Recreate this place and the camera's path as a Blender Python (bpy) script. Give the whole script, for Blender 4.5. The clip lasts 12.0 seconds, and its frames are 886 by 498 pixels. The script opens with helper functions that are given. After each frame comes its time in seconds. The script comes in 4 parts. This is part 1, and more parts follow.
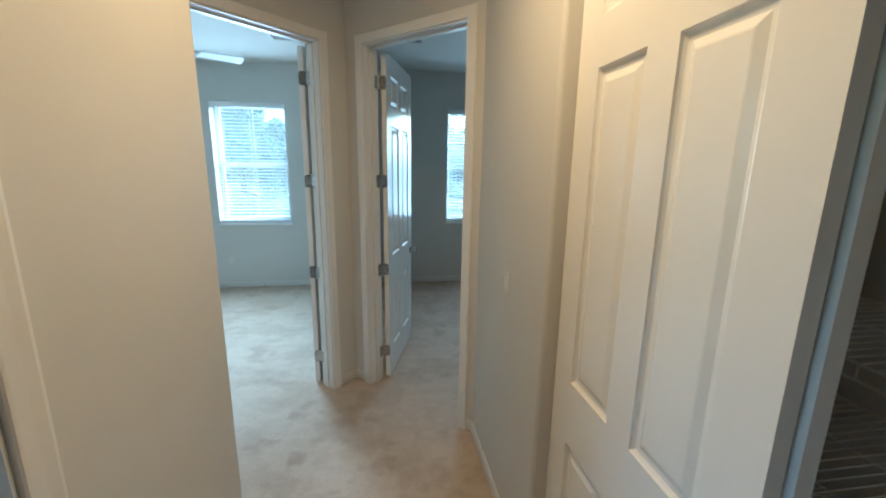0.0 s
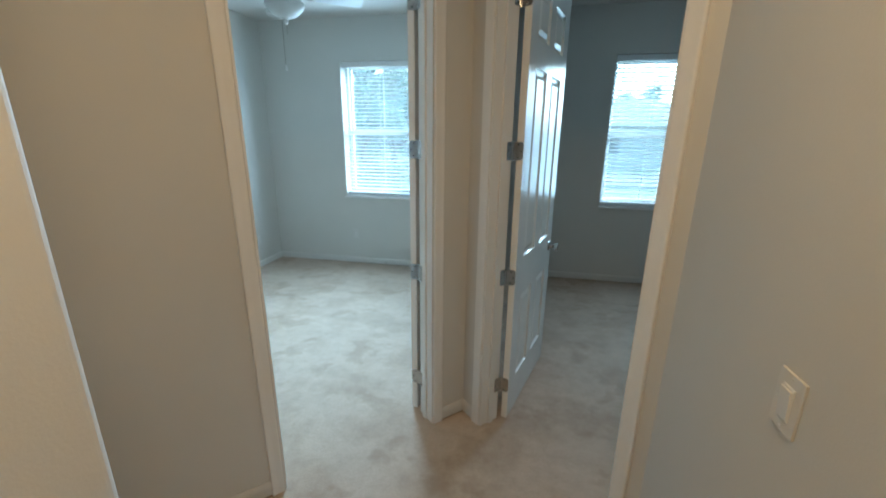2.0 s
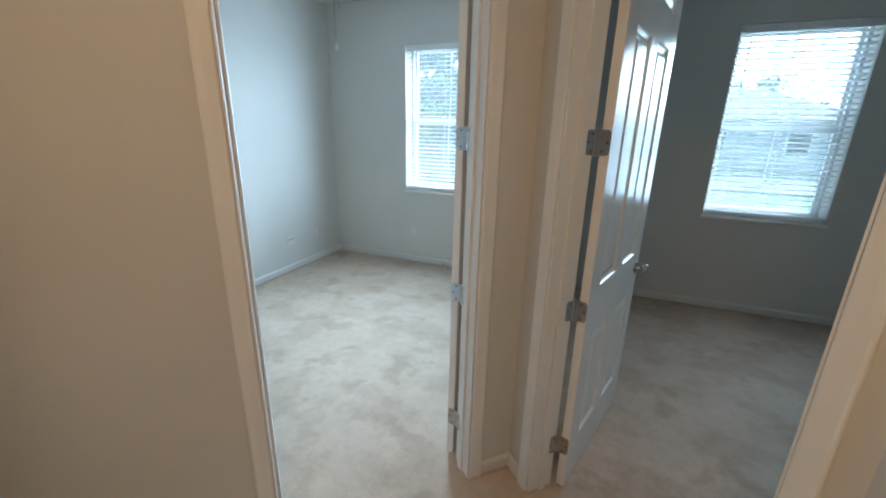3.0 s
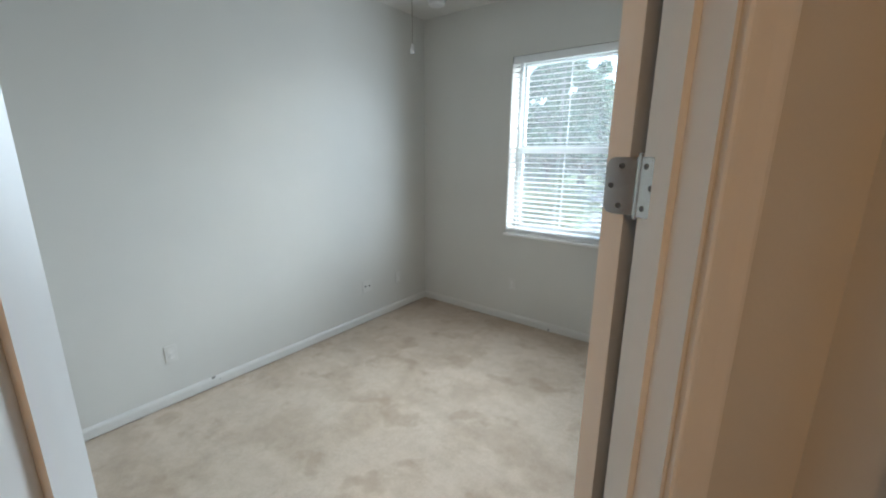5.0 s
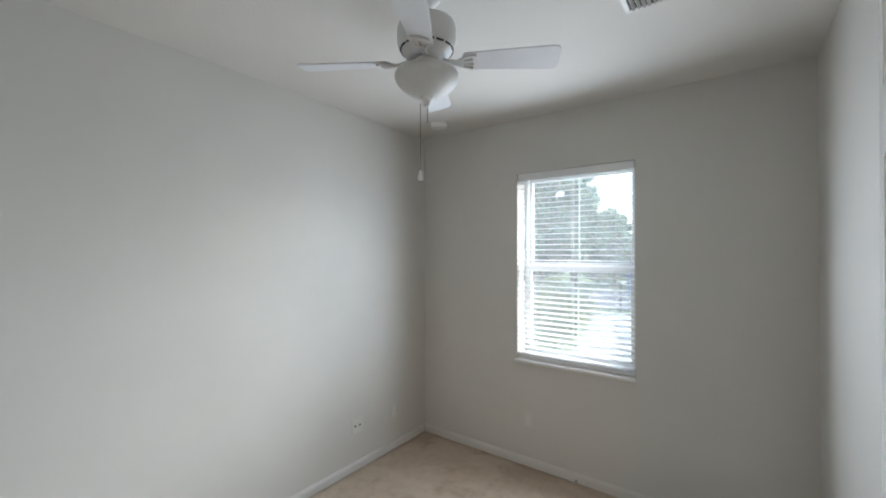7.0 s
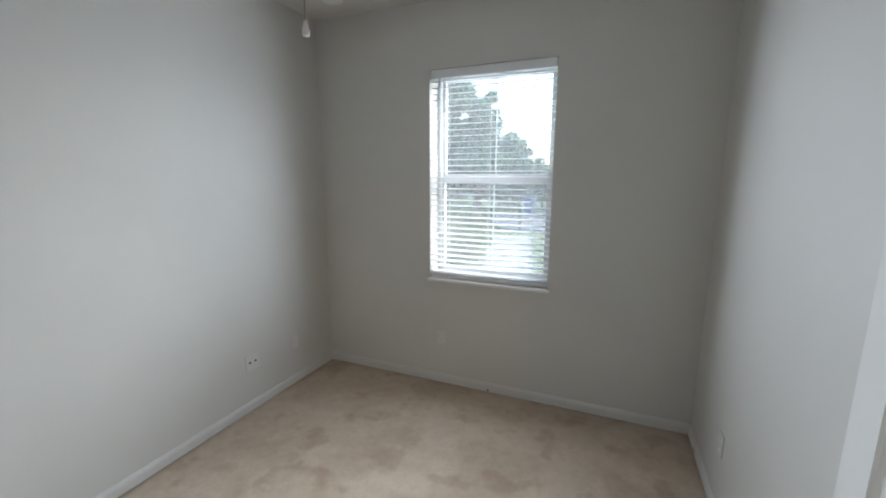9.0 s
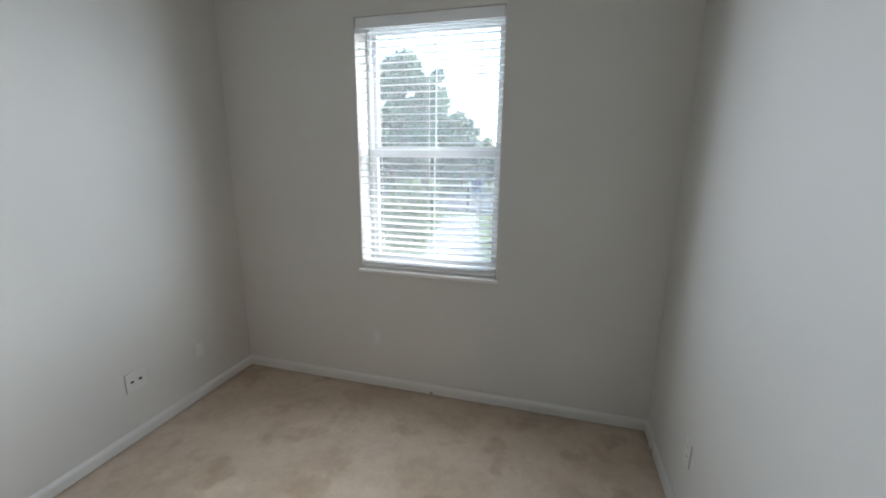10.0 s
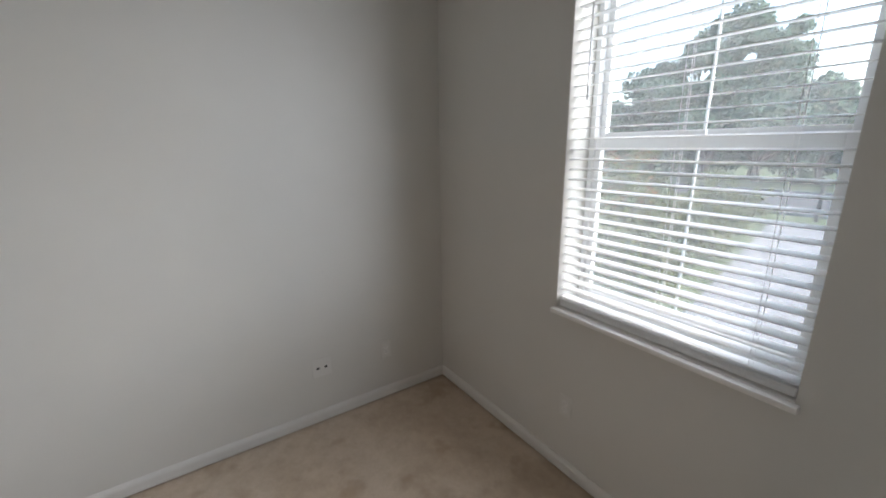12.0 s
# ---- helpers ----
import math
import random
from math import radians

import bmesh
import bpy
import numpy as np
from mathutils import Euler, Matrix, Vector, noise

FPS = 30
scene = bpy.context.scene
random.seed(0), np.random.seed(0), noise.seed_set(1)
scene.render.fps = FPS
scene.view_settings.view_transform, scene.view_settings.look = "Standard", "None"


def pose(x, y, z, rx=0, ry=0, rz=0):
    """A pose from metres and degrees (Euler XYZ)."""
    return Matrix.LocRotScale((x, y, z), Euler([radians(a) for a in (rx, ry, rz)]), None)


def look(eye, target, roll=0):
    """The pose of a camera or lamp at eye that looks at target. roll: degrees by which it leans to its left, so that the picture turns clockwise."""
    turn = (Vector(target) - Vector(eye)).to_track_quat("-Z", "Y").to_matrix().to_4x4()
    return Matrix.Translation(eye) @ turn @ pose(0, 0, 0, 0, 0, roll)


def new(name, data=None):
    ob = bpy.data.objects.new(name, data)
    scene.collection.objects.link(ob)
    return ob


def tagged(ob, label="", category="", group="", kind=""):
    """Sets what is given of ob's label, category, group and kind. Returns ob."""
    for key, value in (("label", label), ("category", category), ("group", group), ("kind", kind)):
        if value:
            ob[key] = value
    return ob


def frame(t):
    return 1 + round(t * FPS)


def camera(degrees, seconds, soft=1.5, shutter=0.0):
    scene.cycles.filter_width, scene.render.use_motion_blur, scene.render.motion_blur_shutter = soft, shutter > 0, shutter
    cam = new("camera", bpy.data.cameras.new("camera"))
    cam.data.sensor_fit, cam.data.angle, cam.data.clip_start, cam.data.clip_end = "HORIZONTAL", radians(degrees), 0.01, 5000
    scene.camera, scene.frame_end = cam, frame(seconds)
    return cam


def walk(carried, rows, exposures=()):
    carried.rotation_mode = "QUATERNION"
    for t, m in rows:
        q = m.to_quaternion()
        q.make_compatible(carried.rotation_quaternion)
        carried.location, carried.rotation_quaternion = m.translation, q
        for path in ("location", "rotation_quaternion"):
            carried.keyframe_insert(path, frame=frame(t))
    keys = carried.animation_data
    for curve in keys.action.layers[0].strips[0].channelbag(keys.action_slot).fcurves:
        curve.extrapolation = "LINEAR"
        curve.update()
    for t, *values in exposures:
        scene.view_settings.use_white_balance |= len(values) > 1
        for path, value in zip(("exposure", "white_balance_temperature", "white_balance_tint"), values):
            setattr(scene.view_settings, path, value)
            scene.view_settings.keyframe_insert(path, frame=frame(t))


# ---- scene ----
PATH = [
    (0, (0.132, 0.155, 1.694), (0.421, 2.09, 1.28), 0.8),
    (0.5, (0.187, 0.363, 1.675), (0.302, 2.309, 1.23), 0.7),
    (1, (0.224, 0.547, 1.675), (0.19, 2.489, 1.197), 0.7),
    (1.5, (0.205, 0.812, 1.652), (0.0, 2.735, 1.14), 0.7),
    (2, (0.176, 1.075, 1.647), (-0.206, 2.958, 1.092), 0.6),
    (2.5, (0.19, 1.349, 1.624), (-0.368, 3.183, 1.053), 0.8),
    (2.8, (0.18, 1.471, 1.622), (-0.47, 3.271, 1.042), 0.9),
    (3, (0.162, 1.557, 1.614), (-0.554, 3.329, 1.025), 1.2),
    (3.2, (0.122, 1.65, 1.606), (-0.657, 3.394, 1.011), 1.2),
    (4.8, (-0.183, 2.356, 1.613), (-1.341, 3.901, 1.094), 0.6),
    (5, (-0.233, 2.43, 1.617), (-1.412, 3.977, 1.152), 0.4),
    (5.2, (-0.299, 2.477, 1.629), (-1.484, 4.035, 1.218), 0.3),
    (5.5, (-0.399, 2.547, 1.655), (-1.593, 4.121, 1.339), 0.2),
    (6, (-0.516, 2.604, 1.725), (-1.708, 4.201, 1.553), 0.3),
    (6.5, (-0.542, 2.657, 1.763), (-1.727, 4.268, 1.752), 0.1),
    (6.7, (-0.54, 2.673, 1.788), (-1.73, 4.28, 1.818), 0.1),
    (8.3, (-0.615, 2.812, 1.717), (-1.617, 4.526, 1.477), 0.0),
    (8.5, (-0.67, 2.853, 1.706), (-1.601, 4.601, 1.427), 0.0),
    (9, (-0.746, 2.971, 1.671), (-1.507, 4.787, 1.317), 0.1),
    (9.5, (-0.797, 3.182, 1.639), (-1.388, 5.048, 1.229), 0.6),
    (10, (-0.805, 3.39, 1.623), (-1.322, 5.271, 1.179), 0.6),
    (10.5, (-0.831, 3.637, 1.636), (-1.411, 5.496, 1.18), 0.5),
    (11, (-0.865, 3.879, 1.665), (-1.699, 5.631, 1.18), 0.0),
    (11.5, (-0.825, 4.134, 1.67), (-2.044, 5.637, 1.165), -0.1),
    (12, (-0.844, 4.327, 1.655), (-2.452, 5.404, 1.149), -0.8),
]
cam = camera(96.2, 12.0, soft=1.9)
walk(cam, [(t, look(eye, target, roll)) for t, eye, target, roll in PATH],
     exposures=[(0.0, 4.66, 4450, -14), (0.5, 4.46, 4480, -14), (1.0, 4.48, 4520, -14), (2.5, 4.58, 4680, -10), (3.0, 4.56, 4880, -5), (5.0, 4.22, 5720, 2), (5.6, 4.18, 5880, 5), (6.5, 4.22, 6050, 8), (9.0, 3.94, 5960, 8), (10.8, 4.01, 6050, 9), (12.0, 3.64, 6300, 12)])

# ---- world, sun, lamps ----
SUN_ELEVATION, SUN_TURN = radians(30), radians(50)
world = bpy.data.worlds.new("sky")
scene.world = world
world.use_nodes = True
sky = world.node_tree.nodes.new("ShaderNodeTexSky")
sky.sky_type, sky.sun_disc = "NISHITA", False
sky.sun_elevation, sky.sun_rotation = SUN_ELEVATION, SUN_TURN
sky.air_density, sky.dust_density, sky.ozone_density = 1.0, 2.5, 1.0
world.node_tree.links.new(sky.outputs[0], world.node_tree.nodes["Background"].inputs[0])
world.node_tree.nodes["Background"].inputs[1].default_value = 0.052

sun = bpy.data.lights.new("sun", "SUN")
sun.energy, sun.angle, sun.color = 0.6, radians(60), (0.90, 0.95, 1.0)
sun_ob = new("sun", sun)
SUN_WAY = Vector((math.sin(SUN_TURN) * math.cos(SUN_ELEVATION), math.cos(SUN_TURN) * math.cos(SUN_ELEVATION), math.sin(SUN_ELEVATION)))
sun_ob.matrix_world = look(SUN_WAY * 60, (0, 0, 0))

lamp = bpy.data.lights.new("hall_lamp", "AREA")
lamp.shape, lamp.size, lamp.energy, lamp.color = "DISK", 0.34, 1.02, (1.0, 0.525, 0.22)
lamp_ob = new("hall_lamp", lamp)
lamp_ob.matrix_world = pose(0.15, 1.18, 2.84)

# lamps added in the two windows' openings to stand in for the sky, facing inwards
def sky_lamp(x, y, z, width, height, power, spread, turn):
    daylight = bpy.data.lights.new("window_fill_lamp", "AREA")
    daylight.shape, daylight.size, daylight.size_y = "RECTANGLE", width, height
    daylight.energy, daylight.color, daylight.spread = power, (0.86, 0.92, 1.0), radians(spread)
    new("window_fill_lamp", daylight).matrix_world = pose(x, y, z, turn)


for lamp_x, lamp_width, outer, inner in ((-1.5775, 0.86, 0.70, 0.52), (1.46, 0.83, 0.16, 0.115)):
    sky_lamp(lamp_x, 6.030, 1.665, lamp_width, 1.50, outer, 165, -90)
    # most of it comes from added lamps on the room side of the slats
    for lamp_z in (1.18, 1.64, 2.10):
        sky_lamp(lamp_x, 5.788, lamp_z, lamp_width, 0.44, inner, 160, -87)
    # added lamp for sky above the trees, tilted to brighten the floor far in
    sky_lamp(lamp_x, 5.690, 1.95, lamp_width, 0.40, inner * 1.6, 82, -61)

# ---- materials ----
def material(name):
    m = bpy.data.materials.new(name)
    m.use_nodes = True
    nt = m.node_tree
    return m, nt, nt.nodes["Principled BSDF"]


def noise_node(nt, scale, detail=4.0, rough=0.55, space="Object"):
    co = nt.nodes.new("ShaderNodeTexCoord")
    n = nt.nodes.new("ShaderNodeTexNoise")
    n.inputs["Scale"].default_value, n.inputs["Detail"].default_value, n.inputs["Roughness"].default_value = scale, detail, rough
    nt.links.new(co.outputs[space], n.inputs["Vector"])
    return n


def ramp(nt, source, stops):
    r = nt.nodes.new("ShaderNodeValToRGB")
    while len(r.color_ramp.elements) < len(stops):
        r.color_ramp.elements.new(0.5)
    for e, (at, c) in zip(r.color_ramp.elements, stops):
        e.position, e.color = at, (*c, 1)
    nt.links.new(source, r.inputs[0])
    return r


def mix(nt, factor, a, b, kind="MIX"):
    m = nt.nodes.new("ShaderNodeMix")
    m.data_type, m.blend_type = "RGBA", kind
    for socket, value in ((m.inputs[0], factor), (m.inputs[6], a), (m.inputs[7], b)):
        if isinstance(value, (int, float)):
            socket.default_value = value
        elif isinstance(value, tuple):
            socket.default_value = (*value, 1)
        else:
            nt.links.new(value, socket)
    return m.outputs[2]


def bump(nt, bsdf, source, strength, distance):
    b = nt.nodes.new("ShaderNodeBump")
    b.inputs["Strength"].default_value, b.inputs["Distance"].default_value = strength, distance
    nt.links.new(source, b.inputs["Height"])
    nt.links.new(b.outputs[0], bsdf.inputs["Normal"])
    return b


def surface(name, colour, rough=0.5, metal=0.0, vary=0.06, coarse=3.0, fine=120.0, relief=0.0, depth=0.001, rough_vary=0.1):
    """Paint, metal or plastic: a base colour with a soft drift, a fine grain and a relief."""
    m, nt, b = material(name)
    big, small = noise_node(nt, coarse, 3), noise_node(nt, fine, 2)
    dark = tuple(c * (1 - vary) for c in colour)
    lite = tuple(min(1, c * (1 + vary * 0.6)) for c in colour)
    c1 = ramp(nt, big.outputs[0], [(0.3, dark), (0.7, lite)])
    c2 = mix(nt, vary, c1.outputs[0], ramp(nt, small.outputs[0], [(0.35, tuple(c * 0.7 for c in colour)), (0.65, lite)]).outputs[0])
    nt.links.new(c2, b.inputs["Base Color"])
    rr = nt.nodes.new("ShaderNodeMapRange")
    rr.inputs[3].default_value, rr.inputs[4].default_value = max(0.02, rough - rough_vary), min(1, rough + rough_vary)
    nt.links.new(big.outputs[0], rr.inputs[0])
    nt.links.new(rr.outputs[0], b.inputs["Roughness"])
    b.inputs["Metallic"].default_value = metal
    if relief:
        bump(nt, b, small.outputs[0], relief, depth)
    return m


M_WALL = surface("wall_paint", (0.60, 0.585, 0.545), 0.62, vary=0.035, coarse=1.3, fine=170, relief=0.22, depth=0.0012)
M_BASE = surface("baseboard_paint", (0.64, 0.625, 0.59), 0.38, vary=0.04, coarse=4, fine=60, relief=0.05, depth=0.0006)
nt = M_BASE.node_tree
shader = nt.nodes["Principled BSDF"]
paint = shader.inputs["Base Color"].links[0].from_socket
scuff = noise_node(nt, 14, 2, 0.5)
nt.links.new(mix(nt, ramp(nt, scuff.outputs[0], [(0.745, (0, 0, 0)), (0.765, (0.8, 0.8, 0.8))]).outputs[0], paint, (0.14, 0.125, 0.11)), shader.inputs["Base Color"])
M_CEIL = surface("ceiling_paint", (0.66, 0.638, 0.60), 0.9, vary=0.03, coarse=1.0, fine=90, relief=0.45, depth=0.003)
M_TRIM = surface("trim_paint", (0.76, 0.745, 0.715), 0.36, vary=0.03, coarse=4, fine=60, relief=0.05, depth=0.0006)
M_DOOR = surface("door_paint", (0.80, 0.785, 0.75), 0.21, vary=0.025, coarse=3, fine=45, relief=0.08, depth=0.0007, rough_vary=0.05)
M_VINYL = surface("white_vinyl", (0.82, 0.83, 0.83), 0.35, vary=0.03, fine=40)
M_SLAT = surface("blind_slat", (0.87, 0.87, 0.86), 0.42, vary=0.03, coarse=6, fine=80)
# thin white slats let a little daylight through
nt = M_SLAT.node_tree
through_light, slat_mix = nt.nodes.new("ShaderNodeBsdfTranslucent"), nt.nodes.new("ShaderNodeMixShader")
through_light.inputs[0].default_value, slat_mix.inputs[0].default_value = (0.86, 0.87, 0.86, 1), 0.14
nt.links.new(nt.nodes["Principled BSDF"].outputs[0], slat_mix.inputs[1])
nt.links.new(through_light.outputs[0], slat_mix.inputs[2])
nt.links.new(slat_mix.outputs[0], nt.nodes["Material Output"].inputs[0])
M_PLATE = surface("plate_plastic", (0.72, 0.705, 0.675), 0.28, vary=0.02, fine=30)
M_PLATE_PAINTED = surface("plate_painted", (0.63, 0.615, 0.578), 0.5, vary=0.04, fine=60)
M_BLACK = surface("dark_slot", (0.02, 0.02, 0.02), 0.6, vary=0.2)
M_STEEL = surface("satin_nickel", (0.56, 0.55, 0.53), 0.20, metal=1.0, vary=0.10, coarse=30, fine=200)
M_SCREW = surface("screw_metal", (0.16, 0.15, 0.14), 0.4, metal=1.0, vary=0.2)
M_FAN = surface("fan_white", (0.66, 0.655, 0.635), 0.42, vary=0.03, fine=60)
M_BLADE = surface("fan_blade_white", (0.66, 0.67, 0.69), 0.45, vary=0.04, coarse=8, fine=60)
M_WIRE = surface("wire_white", (0.72, 0.70, 0.66), 0.4, vary=0.05)
M_CORD = surface("cord_white", (0.86, 0.86, 0.85), 0.7, vary=0.05)
M_BRASS = surface("pull_chain_metal", (0.30, 0.27, 0.22), 0.35, metal=1.0)
M_CONCRETE = surface("concrete", (0.26, 0.245, 0.24), 0.85, vary=0.16, coarse=0.9, fine=30, relief=0.3, depth=0.004)
M_ROAD = surface("asphalt", (0.075, 0.07, 0.072), 0.85, vary=0.25, coarse=0.5, fine=40, relief=0.4, depth=0.006)
M_BARK = surface("bark", (0.16, 0.12, 0.09), 0.9, vary=0.4, coarse=3, fine=18, relief=0.8, depth=0.03)
M_STUCCO = surface("stucco", (0.36, 0.33, 0.28), 0.9, vary=0.08, coarse=0.6, fine=30, relief=0.3, depth=0.004)
M_SHINGLE = surface("shingle", (0.17, 0.155, 0.14), 0.9, vary=0.3, coarse=1.2, fine=12, relief=0.5, depth=0.01)
M_BIN = surface("bin_plastic_blue", (0.045, 0.075, 0.17), 0.45, vary=0.05)
M_RUBBER = surface("tyre_rubber", (0.03, 0.03, 0.03), 0.8)
M_DARKGLASS = surface("dark_glass", (0.03, 0.035, 0.04), 0.08, vary=0.05)


def carpet_material():
    m, nt, b = material("carpet")
    blot, mid = noise_node(nt, 2.7, 5, 0.5), noise_node(nt, 7.0, 4, 0.6)
    tuft, pile = noise_node(nt, 260, 3, 0.7), noise_node(nt, 60, 3, 0.6)
    clean, soiled = (0.63, 0.515, 0.395), (0.34, 0.235, 0.14)
    base = mix(nt, ramp(nt, blot.outputs[0], [(0.47, (0, 0, 0)), (0.58, (0.33, 0.33, 0.33))]).outputs[0], clean, soiled)
    base = mix(nt, ramp(nt, mid.outputs[0], [(0.42, (0, 0, 0)), (0.72, (0.5, 0.5, 0.5))]).outputs[0], base, (0.59, 0.48, 0.375))
    # broad sweeps left by the vacuum cleaner, and a few old spills
    for angle, scale in ((35, 2.6), (-50, 2.1)):
        sweep = noise_node(nt, scale, 2, 0.4)
        turn = nt.nodes.new("ShaderNodeMapping")
        turn.inputs["Rotation"].default_value = (0, 0, radians(angle))
        turn.inputs["Scale"].default_value = (0.35, 1.6, 1)
        nt.links.new(sweep.inputs["Vector"].links[0].from_socket, turn.inputs["Vector"])
        nt.links.new(turn.outputs[0], sweep.inputs["Vector"])
        base = mix(nt, 0.18, base, ramp(nt, sweep.outputs[0], [(0.44, (0.80, 0.79, 0.78)), (0.56, (1, 1, 1))]).outputs[0], "MULTIPLY")
    mottle = noise_node(nt, 13, 4, 0.65)
    base = mix(nt, 0.5, base, ramp(nt, mottle.outputs[0], [(0.36, (0.80, 0.78, 0.75)), (0.58, (1, 1, 1))]).outputs[0], "MULTIPLY")
    spot = noise_node(nt, 3.6, 3, 0.55)
    base = mix(nt, ramp(nt, spot.outputs[0], [(0.57, (0, 0, 0)), (0.65, (0.40, 0.40, 0.40))]).outputs[0], base, (0.33, 0.23, 0.14))
    base = mix(nt, 0.5, base, ramp(nt, tuft.outputs[0], [(0.3, (0.62, 0.62, 0.62)), (0.7, (1, 1, 1))]).outputs[0], "MULTIPLY")
    base = mix(nt, 0.35, base, ramp(nt, pile.outputs[0], [(0.3, (0.8, 0.8, 0.8)), (0.7, (1, 1, 1))]).outputs[0], "MULTIPLY")
    nt.links.new(base, b.inputs["Base Color"])
    b.inputs["Roughness"].default_value = 0.72
    b.inputs["Specular IOR Level"].default_value = 0.25
    b.inputs["Sheen Weight"].default_value, b.inputs["Sheen Roughness"].default_value = 0.35, 0.4
    add = nt.nodes.new("ShaderNodeMath")
    add.operation = "ADD"
    nt.links.new(tuft.outputs[0], add.inputs[0])
    nt.links.new(pile.outputs[0], add.inputs[1])
    bump(nt, b, add.outputs[0], 0.45, 0.005)
    return m


def leaf_material(name, low, high):
    m, nt, b = material(name)
    geo = nt.nodes.new("ShaderNodeNewGeometry")
    r = ramp(nt, geo.outputs["Random Per Island"], [(0.0, low), (0.7, high), (1.0, tuple(min(1, c * 1.5) for c in high))])
    nt.links.new(r.outputs[0], b.inputs["Base Color"])
    b.inputs["Roughness"].default_value = 0.85
    b.inputs["Specular IOR Level"].default_value = 0.15
    return m


def grass_material():
    m, nt, b = material("grass")
    a, c = noise_node(nt, 0.35, 4), noise_node(nt, 25, 3, 0.7)
    base = mix(nt, 0.6, ramp(nt, a.outputs[0], [(0.3, (0.075, 0.105, 0.030)), (0.7, (0.115, 0.145, 0.045))]).outputs[0],
               ramp(nt, c.outputs[0], [(0.3, (0.055, 0.080, 0.022)), (0.7, (0.130, 0.155, 0.055))]).outputs[0])
    nt.links.new(base, b.inputs["Base Color"])
    b.inputs["Roughness"].default_value = 0.9
    bump(nt, b, c.outputs[0], 0.8, 0.04)
    return m


def glass_material():
    m, nt, b = material("window_glass")
    nt.nodes.remove(b)
    clear, gloss, mixer = nt.nodes.new("ShaderNodeBsdfTransparent"), nt.nodes.new("ShaderNodeBsdfGlossy"), nt.nodes.new("ShaderNodeMixShader")
    f = nt.nodes.new("ShaderNodeFresnel")
    f.inputs[0].default_value = 1.45
    clear.inputs[0].default_value = (0.93, 0.95, 0.95, 1)
    gloss.inputs["Roughness"].default_value = 0.01
    nt.links.new(f.outputs[0], mixer.inputs[0])
    nt.links.new(clear.outputs[0], mixer.inputs[1])
    nt.links.new(gloss.outputs[0], mixer.inputs[2])
    # glare haze over the view, put into the glass as a pale translucent share
    veil, hazed = nt.nodes.new("ShaderNodeBsdfTranslucent"), nt.nodes.new("ShaderNodeMixShader")
    haze = nt.nodes.new("ShaderNodeMapRange")
    haze.inputs[1].default_value, haze.inputs[2].default_value, haze.inputs[3].default_value, haze.inputs[4].default_value = 0.3, 0.7, 0.024, 0.042
    nt.links.new(noise_node(nt, 2.5, 4, 0.6).outputs[0], haze.inputs[0])
    nt.links.new(haze.outputs[0], hazed.inputs[0])
    nt.links.new(mixer.outputs[0], hazed.inputs[1])
    nt.links.new(veil.outputs[0], hazed.inputs[2])
    nt.links.new(hazed.outputs[0], nt.nodes["Material Output"].inputs[0])
    return m


def screen_material():
    """Fine woven mesh: more hole than wire."""
    m, nt, b = material("insect_mesh")
    b.inputs["Base Color"].default_value, b.inputs["Roughness"].default_value = (0.19, 0.20, 0.21, 1), 0.6
    hole, weave = nt.nodes.new("ShaderNodeBsdfTransparent"), nt.nodes.new("ShaderNodeMixShader")
    hole_share = nt.nodes.new("ShaderNodeMapRange")
    hole_share.inputs[3].default_value, hole_share.inputs[4].default_value = 0.12, 0.18
    nt.links.new(noise_node(nt, 40, 3, 0.6).outputs[0], hole_share.inputs[0])
    nt.links.new(hole_share.outputs[0], weave.inputs[0])
    nt.links.new(hole.outputs[0], weave.inputs[1])
    nt.links.new(b.outputs[0], weave.inputs[2])
    nt.links.new(weave.outputs[0], nt.nodes["Material Output"].inputs[0])
    return m


def frosted_material():
    m, nt, b = material("frosted_glass")
    n = noise_node(nt, 9, 3)
    nt.links.new(ramp(nt, n.outputs[0], [(0.3, (0.50, 0.50, 0.48)), (0.7, (0.60, 0.60, 0.575))]).outputs[0], b.inputs["Base Color"])
    b.inputs["Roughness"].default_value = 0.55
    b.inputs["Subsurface Weight"].default_value = 0.2
    b.inputs["Subsurface Radius"].default_value = (0.02, 0.02, 0.02)
    return m


M_CARPET, M_GRASS, M_GLASS, M_FROST, M_SCREEN = carpet_material(), grass_material(), glass_material(), frosted_material(), screen_material()
M_LEAF = leaf_material("oak_leaf", (0.075, 0.115, 0.080), (0.110, 0.160, 0.105))
M_LEAF_FAR = leaf_material("far_leaf", (0.03, 0.045, 0.025), (0.06, 0.08, 0.04))
M_BUSH = leaf_material("shrub_leaf", (0.06, 0.09, 0.03), (0.16, 0.17, 0.06))
M_BLOOM = leaf_material("rust_bloom", (0.30, 0.10, 0.05), (0.45, 0.20, 0.08))


# ---- mesh helpers ----
def box(bm, x0, x1, y0, y1, z0, z1, bevel=0.0):
    vs = [bm.verts.new((x, y, z)) for x in (x0, x1) for y in (y0, y1) for z in (z0, z1)]
    fs = [(0, 1, 3, 2), (4, 6, 7, 5), (0, 4, 5, 1), (2, 3, 7, 6), (0, 2, 6, 4), (1, 5, 7, 3)]
    faces = [bm.faces.new([vs[i] for i in f]) for f in fs]
    if bevel:
        edges = list({e for f in faces for e in f.edges})
        bmesh.ops.bevel(bm, geom=edges, offset=bevel, segments=2, affect="EDGES", profile=0.6)


